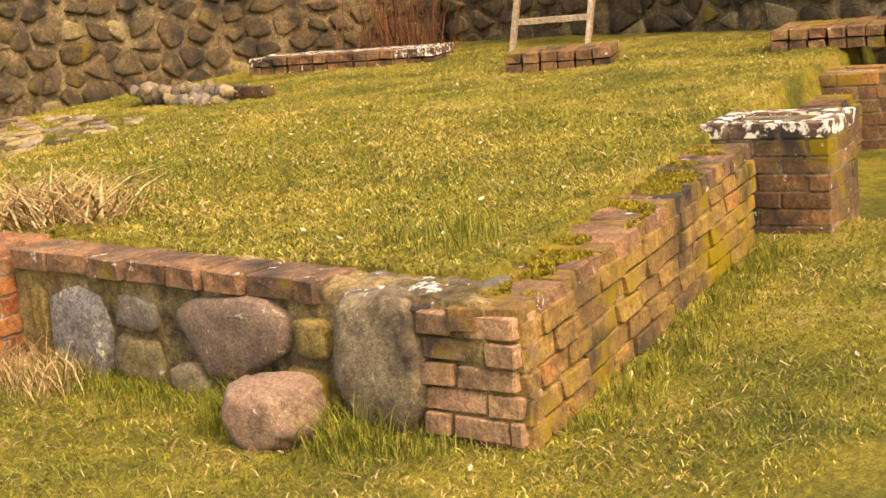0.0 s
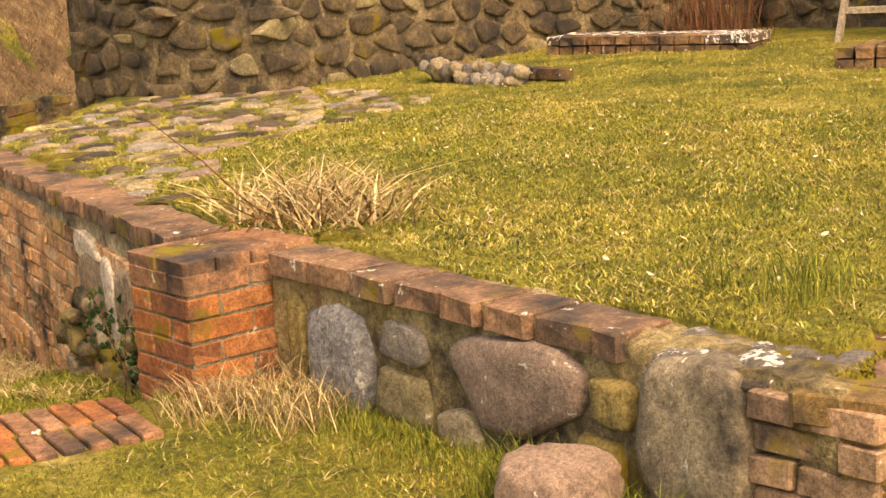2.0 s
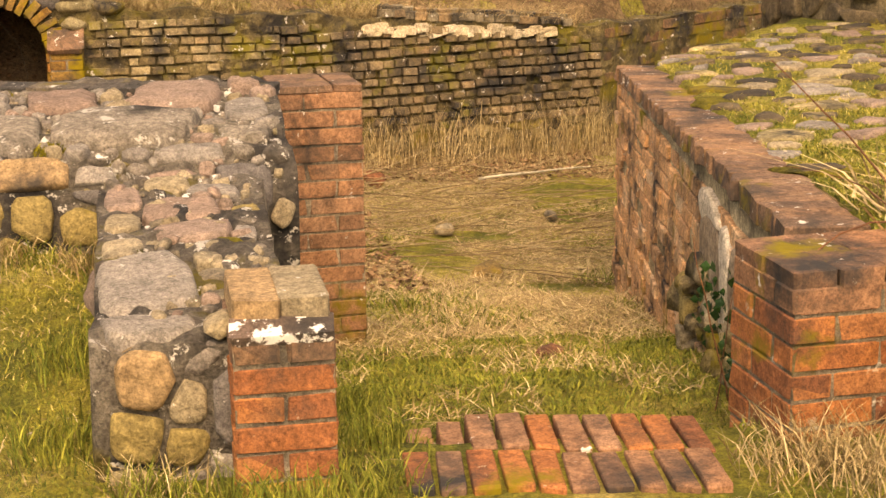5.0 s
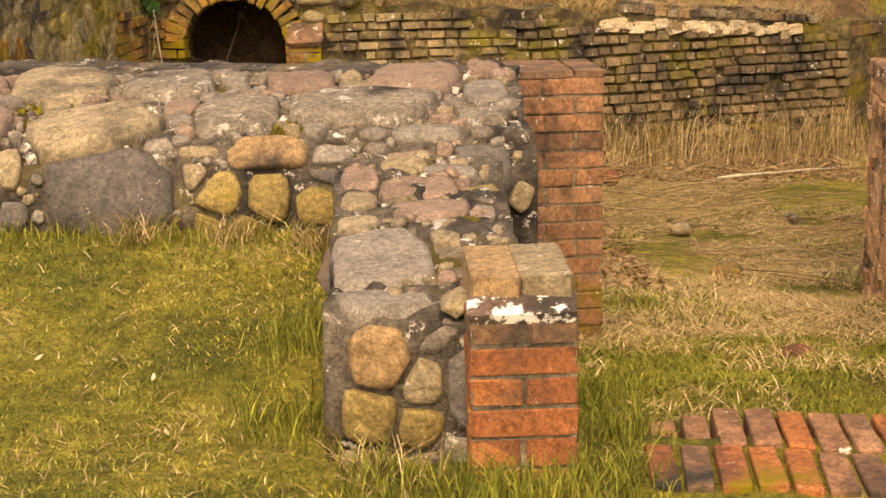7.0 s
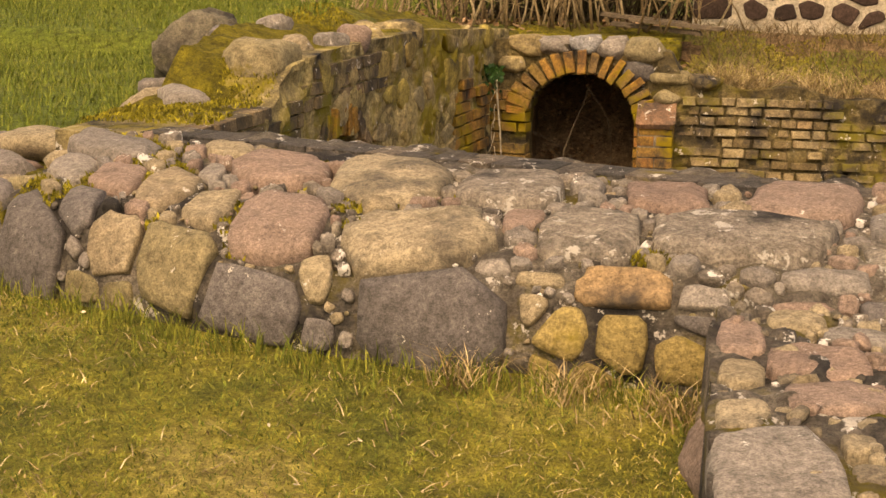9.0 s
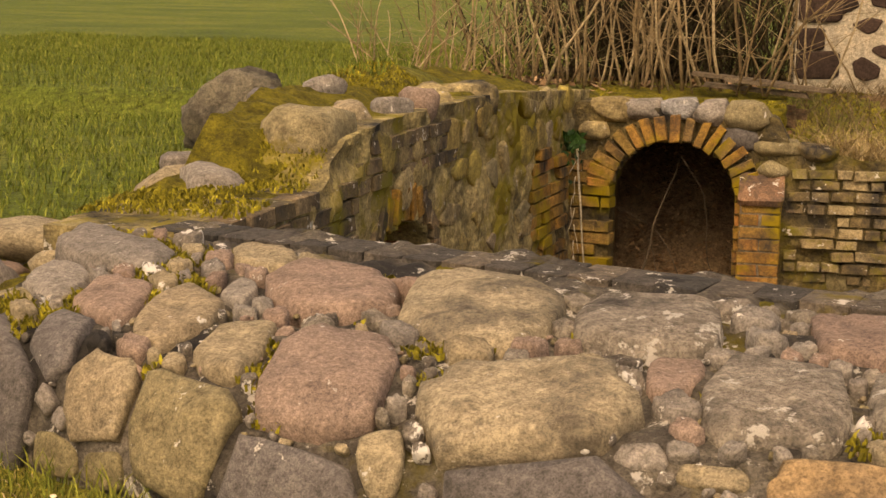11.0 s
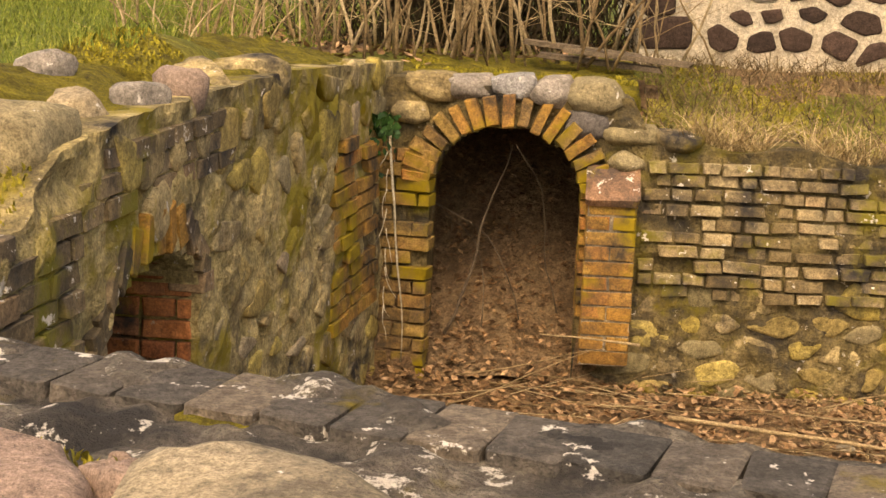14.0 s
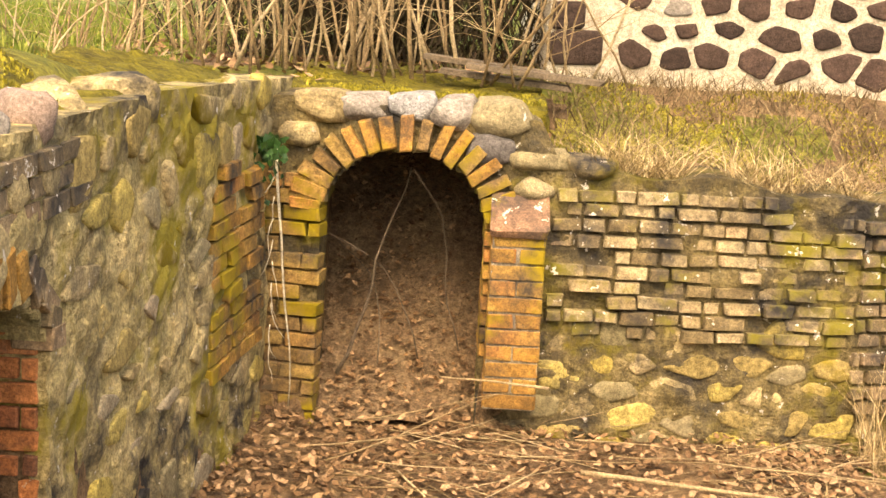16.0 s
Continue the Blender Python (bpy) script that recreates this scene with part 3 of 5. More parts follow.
def on_wall_b(u, v, h):
    e = 0.02
    y0, y1 = np.interp([v - e, v + e], PROFILE_S, PROFILE_Y)
    z0, z1 = np.interp([v - e, v + e], PROFILE_S, PROFILE_Z)
    n = math.hypot(y1 - y0, z1 - z0) or 1
    return (u, float(wall_front(u)) + float(np.interp(v, PROFILE_S, PROFILE_Y)) - h * (z1 - z0) / n, float(np.interp(v, PROFILE_S, PROFILE_Z)) + h * (y1 - y0) / n)


def stone_kind(k):
    return STONES[k]


# (kind, along the wall, up its face and over its top, width, height, turn)
BIG = [
    ("slate", -1.11, 0.45, 0.46, 0.36, 0), ("cream", -1.19, 0.75, 0.5, 0.4, 14), ("pink", -1.65, 0.78, 0.31, 0.5, 0), ("slate", -1.68, 0.42, 0.38, 0.23, -10),
    ("olive", -1.96, 0.5, 0.31, 0.32, 0), ("tan", -2.21, 0.53, 0.2, 0.26, 0), ("slate", -2.57, 0.48, 0.3, 0.42, 0), ("slate", -2.41, 0.66, 0.16, 0.32, 0),
    ("pink", -2.37, 0.93, 0.2, 0.3, 0), ("tan", -2.15, 0.95, 0.2, 0.42, 0), ("tan", -1.92, 0.83, 0.18, 0.32, 0), ("pink", -1.82, 1.3, 0.36, 0.4, 0),
    ("cream", -1.4, 1.32, 0.39, 0.52, 0), ("speckle", -0.99, 1.32, 0.36, 0.44, 0), ("pink", -0.91, 0.99, 0.13, 0.26, 0), ("speckle", -0.7, 0.93, 0.31, 0.42, 0),
    ("speckle", -0.26, 0.95, 0.55, 0.42, 0), ("pink", -0.49, 1.34, 0.28, 0.4, 0), ("pink", -0.07, 1.37, 0.38, 0.5, -10), ("sand", -0.58, 0.59, 0.3, 0.17, 0),
    ("ochre", -0.74, 0.43, 0.16, 0.16, 0), ("ochre", -0.57, 0.42, 0.15, 0.19, 0), ("ochre", -0.4, 0.39, 0.18, 0.14, 0), ("ochre", -0.64, 0.31, 0.16, 0.1, 0),
    ("ochre", -0.78, 0.32, 0.1, 0.11, 0), ("tan", -0.82, 0.49, 0.09, 0.09, 0), ("tan", -0.81, 0.6, 0.15, 0.06, 0), ("grey", -0.36, 0.57, 0.15, 0.1, 0),
    ("slate", -0.36, 0.49, 0.15, 0.07, 0), ("tan", -1.47, 0.53, 0.11, 0.18, 0), ("grey", -2.05, 1.17, 0.1, 0.2, 0), ("tan", -2.04, 0.7, 0.07, 0.08, 0),
    ("grey", -2.57, 1.28, 0.42, 0.33, 0), ("tan", -2.1, 1.49, 0.23, 0.2, 0), ("grey", -0.03, 0.68, 0.24, 0.13, 0), ("olive", -2.32, 0.36, 0.15, 0.1, 0),
    ("olive", -2.17, 0.37, 0.13, 0.1, 0), ("grey", -0.96, 0.63, 0.12, 0.08, 0), ("grey", 0.2, 1.15, 0.16, 0.3, 0), ("speckle", 0.17, 0.83, 0.2, 0.16, 0),
    ("slate", -1.45, 0.36, 0.12, 0.1, 0), ("grey", -2.6, 0.96, 0.2, 0.24, 0), ("slate", 0.15, 0.5, 0.2, 0.2, 0), ("pink", -0.1, 0.5, 0.2, 0.16, 0),
]
r = random.Random(31)
small = []
for i in range(4200):
    w = r.uniform(0.03, 0.07) if len(small) > 60 else r.uniform(0.07, 0.13)
    u, v = r.uniform(-2.6, 0.28), r.uniform(0.36, 1.52)
    if all(math.hypot((u - b[1]) / (b[3] / 2 + w * 0.45), (v - b[2]) / (b[4] / 2 + w * 0.45)) > 1 for b in BIG + small):
        small.append((r.choice(["tan", "grey", "pink", "speckle", "grey", "white"]), u, v, w, w * r.uniform(0.6, 1.1), r.uniform(0, 180)))
bedded_stones(WALL_B, on_wall_b, BIG, stone_kind, 0.25, 0.1, 0.02, 3)
bedded_stones(WALL_B, on_wall_b, small[:290], stone_kind, 0.5, 0.03, 0.008, 9)
field_stone(-2.86, 2.68, 0.3, 0.2, 0.2, 0.3, "slate", WALL_B)
field_stone(-3.09, 3.64, 0.5, 0.3, 0.26, 0.1, "tan", WALL_B)
field_stone(-2.98, 2.95, 0.42, 0.2, 0.18, 0.1, "tan", WALL_B)


def on_return_top(u, v, h):
    return (u, v, 0.352 + 0.09 * (v - 0.16) / 1.7 + h)


def on_return_end(u, v, h):
    return (u, 0.15 - h, v)


RETURN_TOP = [
    ("grey", -0.2, 0.6, 0.26, 0.5, 4), ("grey", -0.19, 0.26, 0.24, 0.16, 0), ("pink", -0.05, 1.08, 0.24, 0.2, 0), ("pink", -0.08, 1.32, 0.25, 0.22, 0),
    ("pink", -0.26, 1.5, 0.12, 0.26, 0), ("tan", -0.26, 1.22, 0.12, 0.2, 0), ("cream", -0.26, 0.95, 0.12, 0.2, 0), ("cream", -0.02, 0.82, 0.08, 0.09, 0),
    ("cream", -0.01, 0.66, 0.09, 0.09, 0), ("cream", -0.0, 0.48, 0.06, 0.1, 0), ("grey", 0.03, 1.55, 0.18, 0.14, 0), ("tan", -0.12, 1.66, 0.16, 0.14, 0),
    ("ochre", 0.12, 1.28, 0.09, 0.16, 0), ("white", 0.1, 0.86, 0.06, 0.09, 0), ("white", 0.09, 0.3, 0.08, 0.08, 0), ("grey", 0.1, 1.05, 0.08, 0.14, 0),
]
RETURN_END = [
    ("sand", -0.2, 0.26, 0.16, 0.16, 0), ("grey", -0.06, 0.31, 0.05, 0.12, -50), ("tan", -0.1, 0.2, 0.1, 0.14, 0), ("slate", 0.03, 0.2, 0.16, 0.26, 0),
    ("ochre", -0.23, 0.12, 0.14, 0.14, 0), ("ochre", -0.11, 0.09, 0.12, 0.12, 0), ("grey", 0.02, 0.02, 0.2, 0.11, 0), ("pink", 0.08, 0.35, 0.08, 0.06, 0),
    ("olive", -0.24, 0.0, 0.14, 0.09, 0), ("grey", -0.1, -0.01, 0.12, 0.08, 0), ("tan", -0.02, 0.38, 0.08, 0.05, 30),
]
small = []
for i in range(500):
    w = r.uniform(0.025, 0.06)
    u, v = r.uniform(-0.3, 0.15), r.uniform(0.2, 1.75)
    if all(math.hypot((u - b[1]) / (b[3] / 2 + w * 0.45), (v - b[2]) / (b[4] / 2 + w * 0.45)) > 1 for b in RETURN_TOP + small):
        small.append((r.choice(["cream", "tan", "white", "pink", "white"]), u, v, w, w * r.uniform(0.6, 1.0), r.uniform(0, 180)))
bedded_stones(WALL_A, on_return_top, RETURN_TOP, stone_kind, 0.2, 0.06, 0.012, 4)
bedded_stones(WALL_A, on_return_top, small[:70], stone_kind, 0.4, 0.02, 0.005, 5)
bedded_stones(WALL_A, on_return_end, RETURN_END, stone_kind, 0.3, 0.07, 0.012, 6)
for x, y, z, w, h, k in ((-0.25, 0.5, 0.14, 0.16, 0.18, "slate"), (-0.25, 0.85, 0.16, 0.18, 0.2, "grey"), (-0.25, 1.25, 0.18, 0.22, 0.2, "pink"), (-0.24, 1.6, 0.2, 0.2, 0.18, "tan")):
    field_stone(x, y, z, w, w, h, k, WALL_A)
# flat edging stones along the cellar side and small pebbles bedded in the mortar
for i in range(24):
    u = i / 23
    x = -2.5 + 2.78 * u
    y = 3.64 - 0.268 * (x + 2.6)
    put_brick(WALL_B, (x, y - 0.11, 0.58), (0.122, R.uniform(0.17, 0.23), 0.05), -15, EDGE, 0.1, True, "edge_stone")


def pebbles(name, spots, parent, materials, lo, hi):
    for x, y, z in spots:
        s = R.uniform(lo, hi)
        part("pebble", R.choice(ROCKS_SMALL), R.choice(materials), parent,
             m=pose(x, y, z, R.uniform(0, 360), R.uniform(-20, 20), R.uniform(0, 360)) @ Matrix.Diagonal((s, s * R.uniform(0.6, 1), s * 0.6, 1)))


spots = [on_wall_b(R.uniform(-2.6, 0.3), R.uniform(0.4, 1.55), 0.0) for i in range(330)]
pebbles("pebble", spots, WALL_B, [STONES[k] for k in ("tan", "grey", "pink", "white", "olive")], 0.014, 0.034)
spots = [(R.uniform(-0.28, 0.15), y, 0.36 + 0.09 * (y - 0.16) / 1.7) for y in np.linspace(0.22, 1.75, 50)]
pebbles("pebble", spots, WALL_A, [STONES[k] for k in ("cream", "tan", "pink")], 0.025, 0.075)
spots = []
for i in range(60):
    u, v = R.random(), R.random()
    p = Vector((-4.6, 4.2)).lerp(Vector((-2.7, 2.5)), u).lerp(Vector((-3.2, 4.8)).lerp(Vector((-2.45, 3.45)), u), v)
    spots.append((p.x, p.y, 0.3 + 0.14 * u + 0.1 * v))
for x, y, z in spots[:22]:
    field_stone(x, y, z - 0.03, R.uniform(0.14, 0.4), R.uniform(0.14, 0.3), R.uniform(0.1, 0.2), R.choice(["tan", "olive", "grey", "pink"]), WALL_C)


# ---- raised bed walls ----
bed_front = tagged(slab("wall_bed_front", [(1.76, 0.1), (1.8, -2.3), (2.05, -2.2), (2.0, 0.1)], -0.15, lambda u, v: 0.43, MORTAR_GOLD, None, 40, 6, 0.03),
                   "retaining wall of boulders and bricks at the raised bed", "wall", kind="structure")
bed_side = tagged(slab("wall_bed_side", [(1.828, -2.396), (4.523, -1.496), (4.45, -1.23), (1.8, -2.15)], -0.15, lambda u, v: 0.36 + 0.05 * u, MORTAR_GOLD, None, 40, 4, 0.01),
                  "mossy brick retaining wall at the raised bed", "wall", kind="structure")
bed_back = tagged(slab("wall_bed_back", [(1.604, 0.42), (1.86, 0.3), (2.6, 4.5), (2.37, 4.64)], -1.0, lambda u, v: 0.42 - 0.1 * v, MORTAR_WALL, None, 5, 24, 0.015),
                  "tall weathered brick wall between raised bed and cellar", "wall", kind="structure")
# front: brick coping, boulders below
brick_face(bed_front, (1.77, 0.04), (1.79, -1.62), 0.37, 0.46, 0.085, 0.22, BRICK_TOP, 0.2, True, proud=0.03)
brick_face(bed_front, (1.77, 0.04), (1.79, -1.0), 0.28, 0.37, 0.085, 0.24, BRICK_DIM, 0.12, True, 0.25)
brick_face(bed_front, (1.77, -2.04), (1.80, -2.4), -0.06, 0.39, 0.077, 0.24, BRICK_CORNER, 0.12, True, proud=0.004)
def on_bed_front(u, v, h):
    return (1.772 - h, -u, v)


bedded_stones(bed_front, on_bed_front, [("blue", 0.32, 0.14, 0.38, 0.4, 8), ("grey", 0.67, 0.25, 0.24, 0.14, 0), ("olive", 0.66, 0.09, 0.28, 0.18, 0), ("pink", 1.2, 0.22, 0.64, 0.28, 4),
                                        ("cream", 1.86, 0.22, 0.36, 0.44, 0), ("ochre", 1.52, 0.08, 0.22, 0.16, 0), ("ochre", 1.58, 0.26, 0.18, 0.14, 0), ("ochre", 0.07, 0.16, 0.12, 0.32, 0),
                                        ("tan", 0.95, 0.04, 0.24, 0.12, 0), ("tan", 1.3, 0.03, 0.3, 0.1, 0)], stone_kind, 0.22, 0.08, 0.03, 12)
for i in range(9):
    field_stone(1.9 + R.uniform(-0.05, 0.1), -1.72 - 0.05 * i, 0.4, R.uniform(0.09, 0.2), R.uniform(0.1, 0.2), 0.06, R.choice(["white", "white", "slate", "speckle"]), bed_front)
# side: six courses
d_, L_, turn_ = along((1.82, -2.4), (4.52, -1.5))
brick_face(bed_side, (1.82, -2.4), (4.52, -1.5), -0.08, 0.385, 0.077, 0.24, BRICK_MOSSY, 0.12, True, 0.0, proud=0.014)
for i in range(23):
    c = Vector((1.82, -2.4, 0.385 + 0.035 * i / 22)) + d_ * (0.06 + i * 0.122) + Vector((-d_.y, d_.x, 0)) * 0.11
    put_brick(bed_side, c, (0.112, 0.24, 0.07), turn_, BRICK_TOP if i % 3 else BRICK_MOSSY, 0.6, True)
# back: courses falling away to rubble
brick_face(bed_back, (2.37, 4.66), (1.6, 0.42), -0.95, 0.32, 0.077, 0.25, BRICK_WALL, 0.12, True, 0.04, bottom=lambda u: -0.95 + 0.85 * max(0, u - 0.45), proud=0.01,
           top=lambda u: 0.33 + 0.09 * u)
d_, L_, turn_ = along((2.37, 4.66), (1.6, 0.42))
for i in range(34):
    c = Vector((2.37, 4.66, 0.33 + 0.1 * i / 34)) + d_ * (0.06 + i * 0.124) + Vector((-d_.y, d_.x, 0)) * 0.1
    put_brick(bed_back, c, (0.114, 0.24, 0.075), turn_, BRICK_TOP, 0.6, True)
for i in range(40):
    y = R.uniform(0.75, 2.1)
    z = R.uniform(-0.5, 0.02)
    part("stone", R.choice(ROCKS_FLAT), STONES[R.choice(["ochre", "rubble", "tan"])], bed_back,
         m=pose(1.6 + 0.18 * y - 0.08, y, z, 0, R.uniform(-10, 10), R.uniform(70, 110)) @ Matrix.Diagonal((R.uniform(0.08, 0.2), 0.14, R.uniform(0.06, 0.12), 1)))
PATCHES = [(PLASTER_GREY, [(1.38, -0.12), (1.85, -0.06), (1.88, 0.18), (1.7, 0.24), (1.42, 0.2)]), (PLASTER, [(1.3, -0.25), (1.4, -0.2), (1.42, 0.12), (1.5, 0.22), (1.36, 0.27), (1.24, 0.1)]),
           (PLASTER, [(1.42, 0.2), (1.66, 0.23), (1.8, 0.17), (1.93, 0.22), (1.86, 0.31), (1.6, 0.29)]), (PLASTER_GREY, [(0.75, -0.2), (1.2, -0.3), (1.28, 0.2), (1.1, 0.27), (0.8, 0.22)])]
for i, (mat_, outline) in enumerate(PATCHES):
    patch = outline_stone(bed_back, lambda u, v, h: (1.6 + 0.1815 * (u - 0.42) - h - 0.022, u, v), softened(softened(outline, 0.25), 0.22), 0.01 + 0.004 * (i % 2), 0.03, mat_, i * 2.3, "plaster_patch")
    patch["label"] = "cracked lime plaster"


# ---- pillars ----
def pillar(name, x0, y0, w, d, z0, courses, course, material, label, turn=0.0, cap=None, foot=None):
    root = thing(name, label, "pillar")
    root.location = (x0, y0, 0)
    root.rotation_euler = (0, 0, radians(turn))
    core = bmesh.new()
    bmesh.ops.create_cube(core, size=1.0)
    top = z0 + courses * course
    bmesh.ops.transform(core, matrix=Matrix.LocRotScale((w / 2, d / 2, (z0 + top) / 2 - 0.01), None, (w - 0.009, d - 0.009, top - z0 - 0.02)), verts=core.verts)
    me = bpy.data.meshes.new("mortar_core")
    core.to_mesh(me)
    core.free()
    part("mortar_core", me, MORTAR, root)
    for i in range(courses):
        z = z0 + (i + 0.5) * course
        mat_ = cap if cap and i >= courses - 1 else foot if foot and i < 1 else material
        for side in range(4):
            L = w if side % 2 == 0 else d
            off = i % 2 if side % 2 == 0 else (i + 1) % 2
            cuts, s = [0.0], (0.12 if off else 0.25)
            while s < L - 0.05:
                cuts.append(s)
                s += 0.25 if L > 0.3 else 0.125
            cuts.append(L)
            if L < 0.3:
                cuts = [0.0, L / 2, L] if off else [0.0, L]
            for a, b in zip(cuts, cuts[1:]):
                mid = (a + b) / 2
                x, y, r = {0: (mid, 0.055, 0), 1: (w - 0.055, mid, 90), 2: (mid, d - 0.055, 0), 3: (0.055, mid, 90)}[side]
                put_brick(root, (x, y, z), (b - a - 0.008, 0.11, course - 0.009), r, mat_, 0.18)
    return root


low = pillar("gate_pillar", 0.0, 0.0, 0.25, 0.37, -0.04, 6, 0.0735, BRICK_RED, "low orange brick gate pillar with a mossy foot and stepped cap", 0, BRICK_TOP, BRICK_ARCH)
for i in range(2):
    put_brick(low, (0.066 + 0.118 * i, 0.215, 0.44), (0.117, 0.31, 0.075), 0, STONES["tan"] if i else STONES["sand"], 0.06, False, "cap_brick")
put_brick(low, (0.125, 0.035, 0.405), (0.25, 0.085, 0.03), 0, BRICK_LICHEN, 0.05, False, "ledge", tilt=(18, 0))
tall = pillar("brick_pillar", 0.36, 3.0, 0.37, 0.4, -0.85, 18, 0.0765, BRICK_CAP, "tall brick pillar at the cellar edge with a flat brick top", 3)
for i, (a, b) in enumerate(((0, 0.245), (0.25, 0.37))):
    put_brick(tall, ((a + b) / 2, 0.2, 0.54), (b - a, 0.4, 0.03), 0, BRICK_TOP, 0.1, False, "cap_brick")
pil1 = pillar("corner_pillar", 1.43, 0.05, 0.5, 0.38, -0.12, 7, 0.077, BRICK_RED, "square orange brick corner pillar with a dark cap course", 3, BRICK_CAP)
for i in range(4):
    for j in range(2):
        put_brick(pil1, (0.065 + 0.13 * i, 0.1 + 0.19 * j, 0.435), (0.126, 0.188, 0.05), 0, BRICK_CAP, 0.1, False, "cap_brick")
pil2 = pillar("end_pillar", 4.66, -1.15, 0.6, 0.48, -0.13, 8, 0.08, BRICK_DIM, "weathered brick pillar capped with white lichen", -77, BRICK_LICHEN)
pil3 = pillar("far_pillar", 6.9, -0.35, 0.6, 0.5, -0.1, 7, 0.08, BRICK_DIM, "low mossy brick pillar farther along the bed", -70, BRICK_MOSSY)
link = tagged(slab("wall_bed_link", [(4.9, -1.42), (7.0, -0.7), (6.9, -0.4), (4.8, -1.1)], -0.1, lambda u, v: 0.3, MORTAR_GOLD, None, 16, 4, 0.012),
              "low brick link wall between two pillars of the bed", "wall", kind="structure")
brick_face(link, (4.9, -1.45), (7.0, -0.73), -0.1, 0.3, 0.08, 0.25, BRICK_DIM, 0.12, True, 0.03, proud=0.01)
for i in range(16):
    c = Vector((4.95, -1.28, 0.32)) + Vector((2.0, 0.7, 0)) * i / 16
    put_brick(link, c, (0.114, 0.26, 0.06), 19, BRICK_DIM, 0.5, True)

# ---- doorway paving of upright bricks ----
paving = thing("brick_paving", "sunken red brick threshold laid on edge with mossy joints", "paving", "structure")
for j in range(2):
    for i in range(10):
        x = 0.45 + 0.079 * i + 0.05 * j
        y = 0.03 - 0.0135 * i + 0.262 * j
        put_brick(paving, (x, y, max(ground_at(x, y) - 0.037, -0.075)), (0.067, 0.25, 0.11), -7, BRICK_CAP if R.random() < 0.7 else BRICK_RED, 0.25, False)
put_brick(paving, (0.62, 0.5, ground_at(0.62, 0.5) + 0.005), (0.3, 0.12, 0.06), -8, STONES["tan"], 0.3, True, "slab")

# ---- cellar: left wall with a low arch ----
pit_left = thing("wall_cellar_left", "damp mossy rubble wall of the cellar with brick patches", "wall", "structure")
LX = lambda y: seg(y, [3.4, 5.0, 6.0, 9.2], [-2.42, -2.3, -2.24, -1.92])


def pierced_wall(name, pts_along, z0, z1, hole, thick, material, parent, step=0.06, lump=0.02):
    """A thick wall along a line with an arched hole. pts_along(s) gives the outer face; hole(s, z) is true in the opening."""
    s0, s1, place, inward = pts_along
    ns, nz = int((s1 - s0) / step), 64
    vs, fs, front, back = [], [], {}, {}
    for i in range(ns + 1):
        s = s0 + (s1 - s0) * i / ns
        x, y = place(s)
        hi = z1(s)
        for j in range(nz + 1):
            z = z0 + (hi - z0) * j / nz
            k = lump * noise.noise(Vector((s * 5, z * 5, 2))) + lump * 0.6 * noise.noise(Vector((s * 14, z * 14, 7)))
            front[i, j] = len(vs)
            vs.append((x + inward[0] * k, y + inward[1] * k, z))
            back[i, j] = len(vs)
            vs.append((x + inward[0] * thick, y + inward[1] * thick, z))
    solid = {}
    for i in range(ns):
        for j in range(nz):
            s = s0 + (s1 - s0) * (i + 0.5) / ns
            z = z0 + (z1(s) - z0) * (j + 0.5) / nz
            solid[i, j] = not hole(s, z)
    for (i, j), ok in solid.items():
        if not ok:
            continue
        fs.append((front[i, j], front[i + 1, j], front[i + 1, j + 1], front[i, j + 1]))
        fs.append((back[i, j], back[i, j + 1], back[i + 1, j + 1], back[i + 1, j]))
        for (di, dj), (a, b) in {(-1, 0): ((i, j), (i, j + 1)), (1, 0): ((i + 1, j + 1), (i + 1, j)), (0, -1): ((i + 1, j), (i, j)), (0, 1): ((i, j + 1), (i + 1, j + 1))}.items():
            if not solid.get((i + di, j + dj), False):
                fs.append((front[a], front[b], back[b], back[a]))
    return part(name, to_mesh(name, vs, fs, False), material, parent)


def left_top(y):
    return seg(y, [3.4, 4.5, 4.7, 5.2, 7, 8.6, 9.3], [0.6, 0.6, 0.76, 0.8, 0.8, 0.72, 0.68])


def small_arch(y, z):
    c, w = 5.48, 0.46
    return abs(y - c) < w and z < 0.12 + 0.22 * math.sqrt(max(0, 1 - ((y - c) / w) ** 2))


pierced_wall("wall_body", (3.4, 9.3, lambda s: (LX(s), s), (-1, 0)), -1.0, left_top, small_arch, 0.5, MORTAR_MOSSY, pit_left, 0.025, 0.03)
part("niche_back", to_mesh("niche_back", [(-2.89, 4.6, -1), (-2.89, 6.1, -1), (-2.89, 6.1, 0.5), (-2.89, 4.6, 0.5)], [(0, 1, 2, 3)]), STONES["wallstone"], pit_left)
brick_face(pit_left, (-2.95, 5.95), (-2.27, 5.93), -0.95, 0.2, 0.075, 0.25, BRICK_RED, 0.12, False)


def on_left(u, v, h):
    return (LX(u) + h + 0.004, u, v)


def left_keep(y, z):
    return z < left_top(y) - 0.03 and not (abs(y - 5.48) < 0.62 and z < 0.5) and not (y < 5.0 and z < 0.62) and not (y > 7.75 and z > -0.5 and z < 0.45)


def left_pick(r):
    return STONES[r.choice(["rubble", "rubble", "ochre", "rubble", "olive", "goldstone", "tan"])]


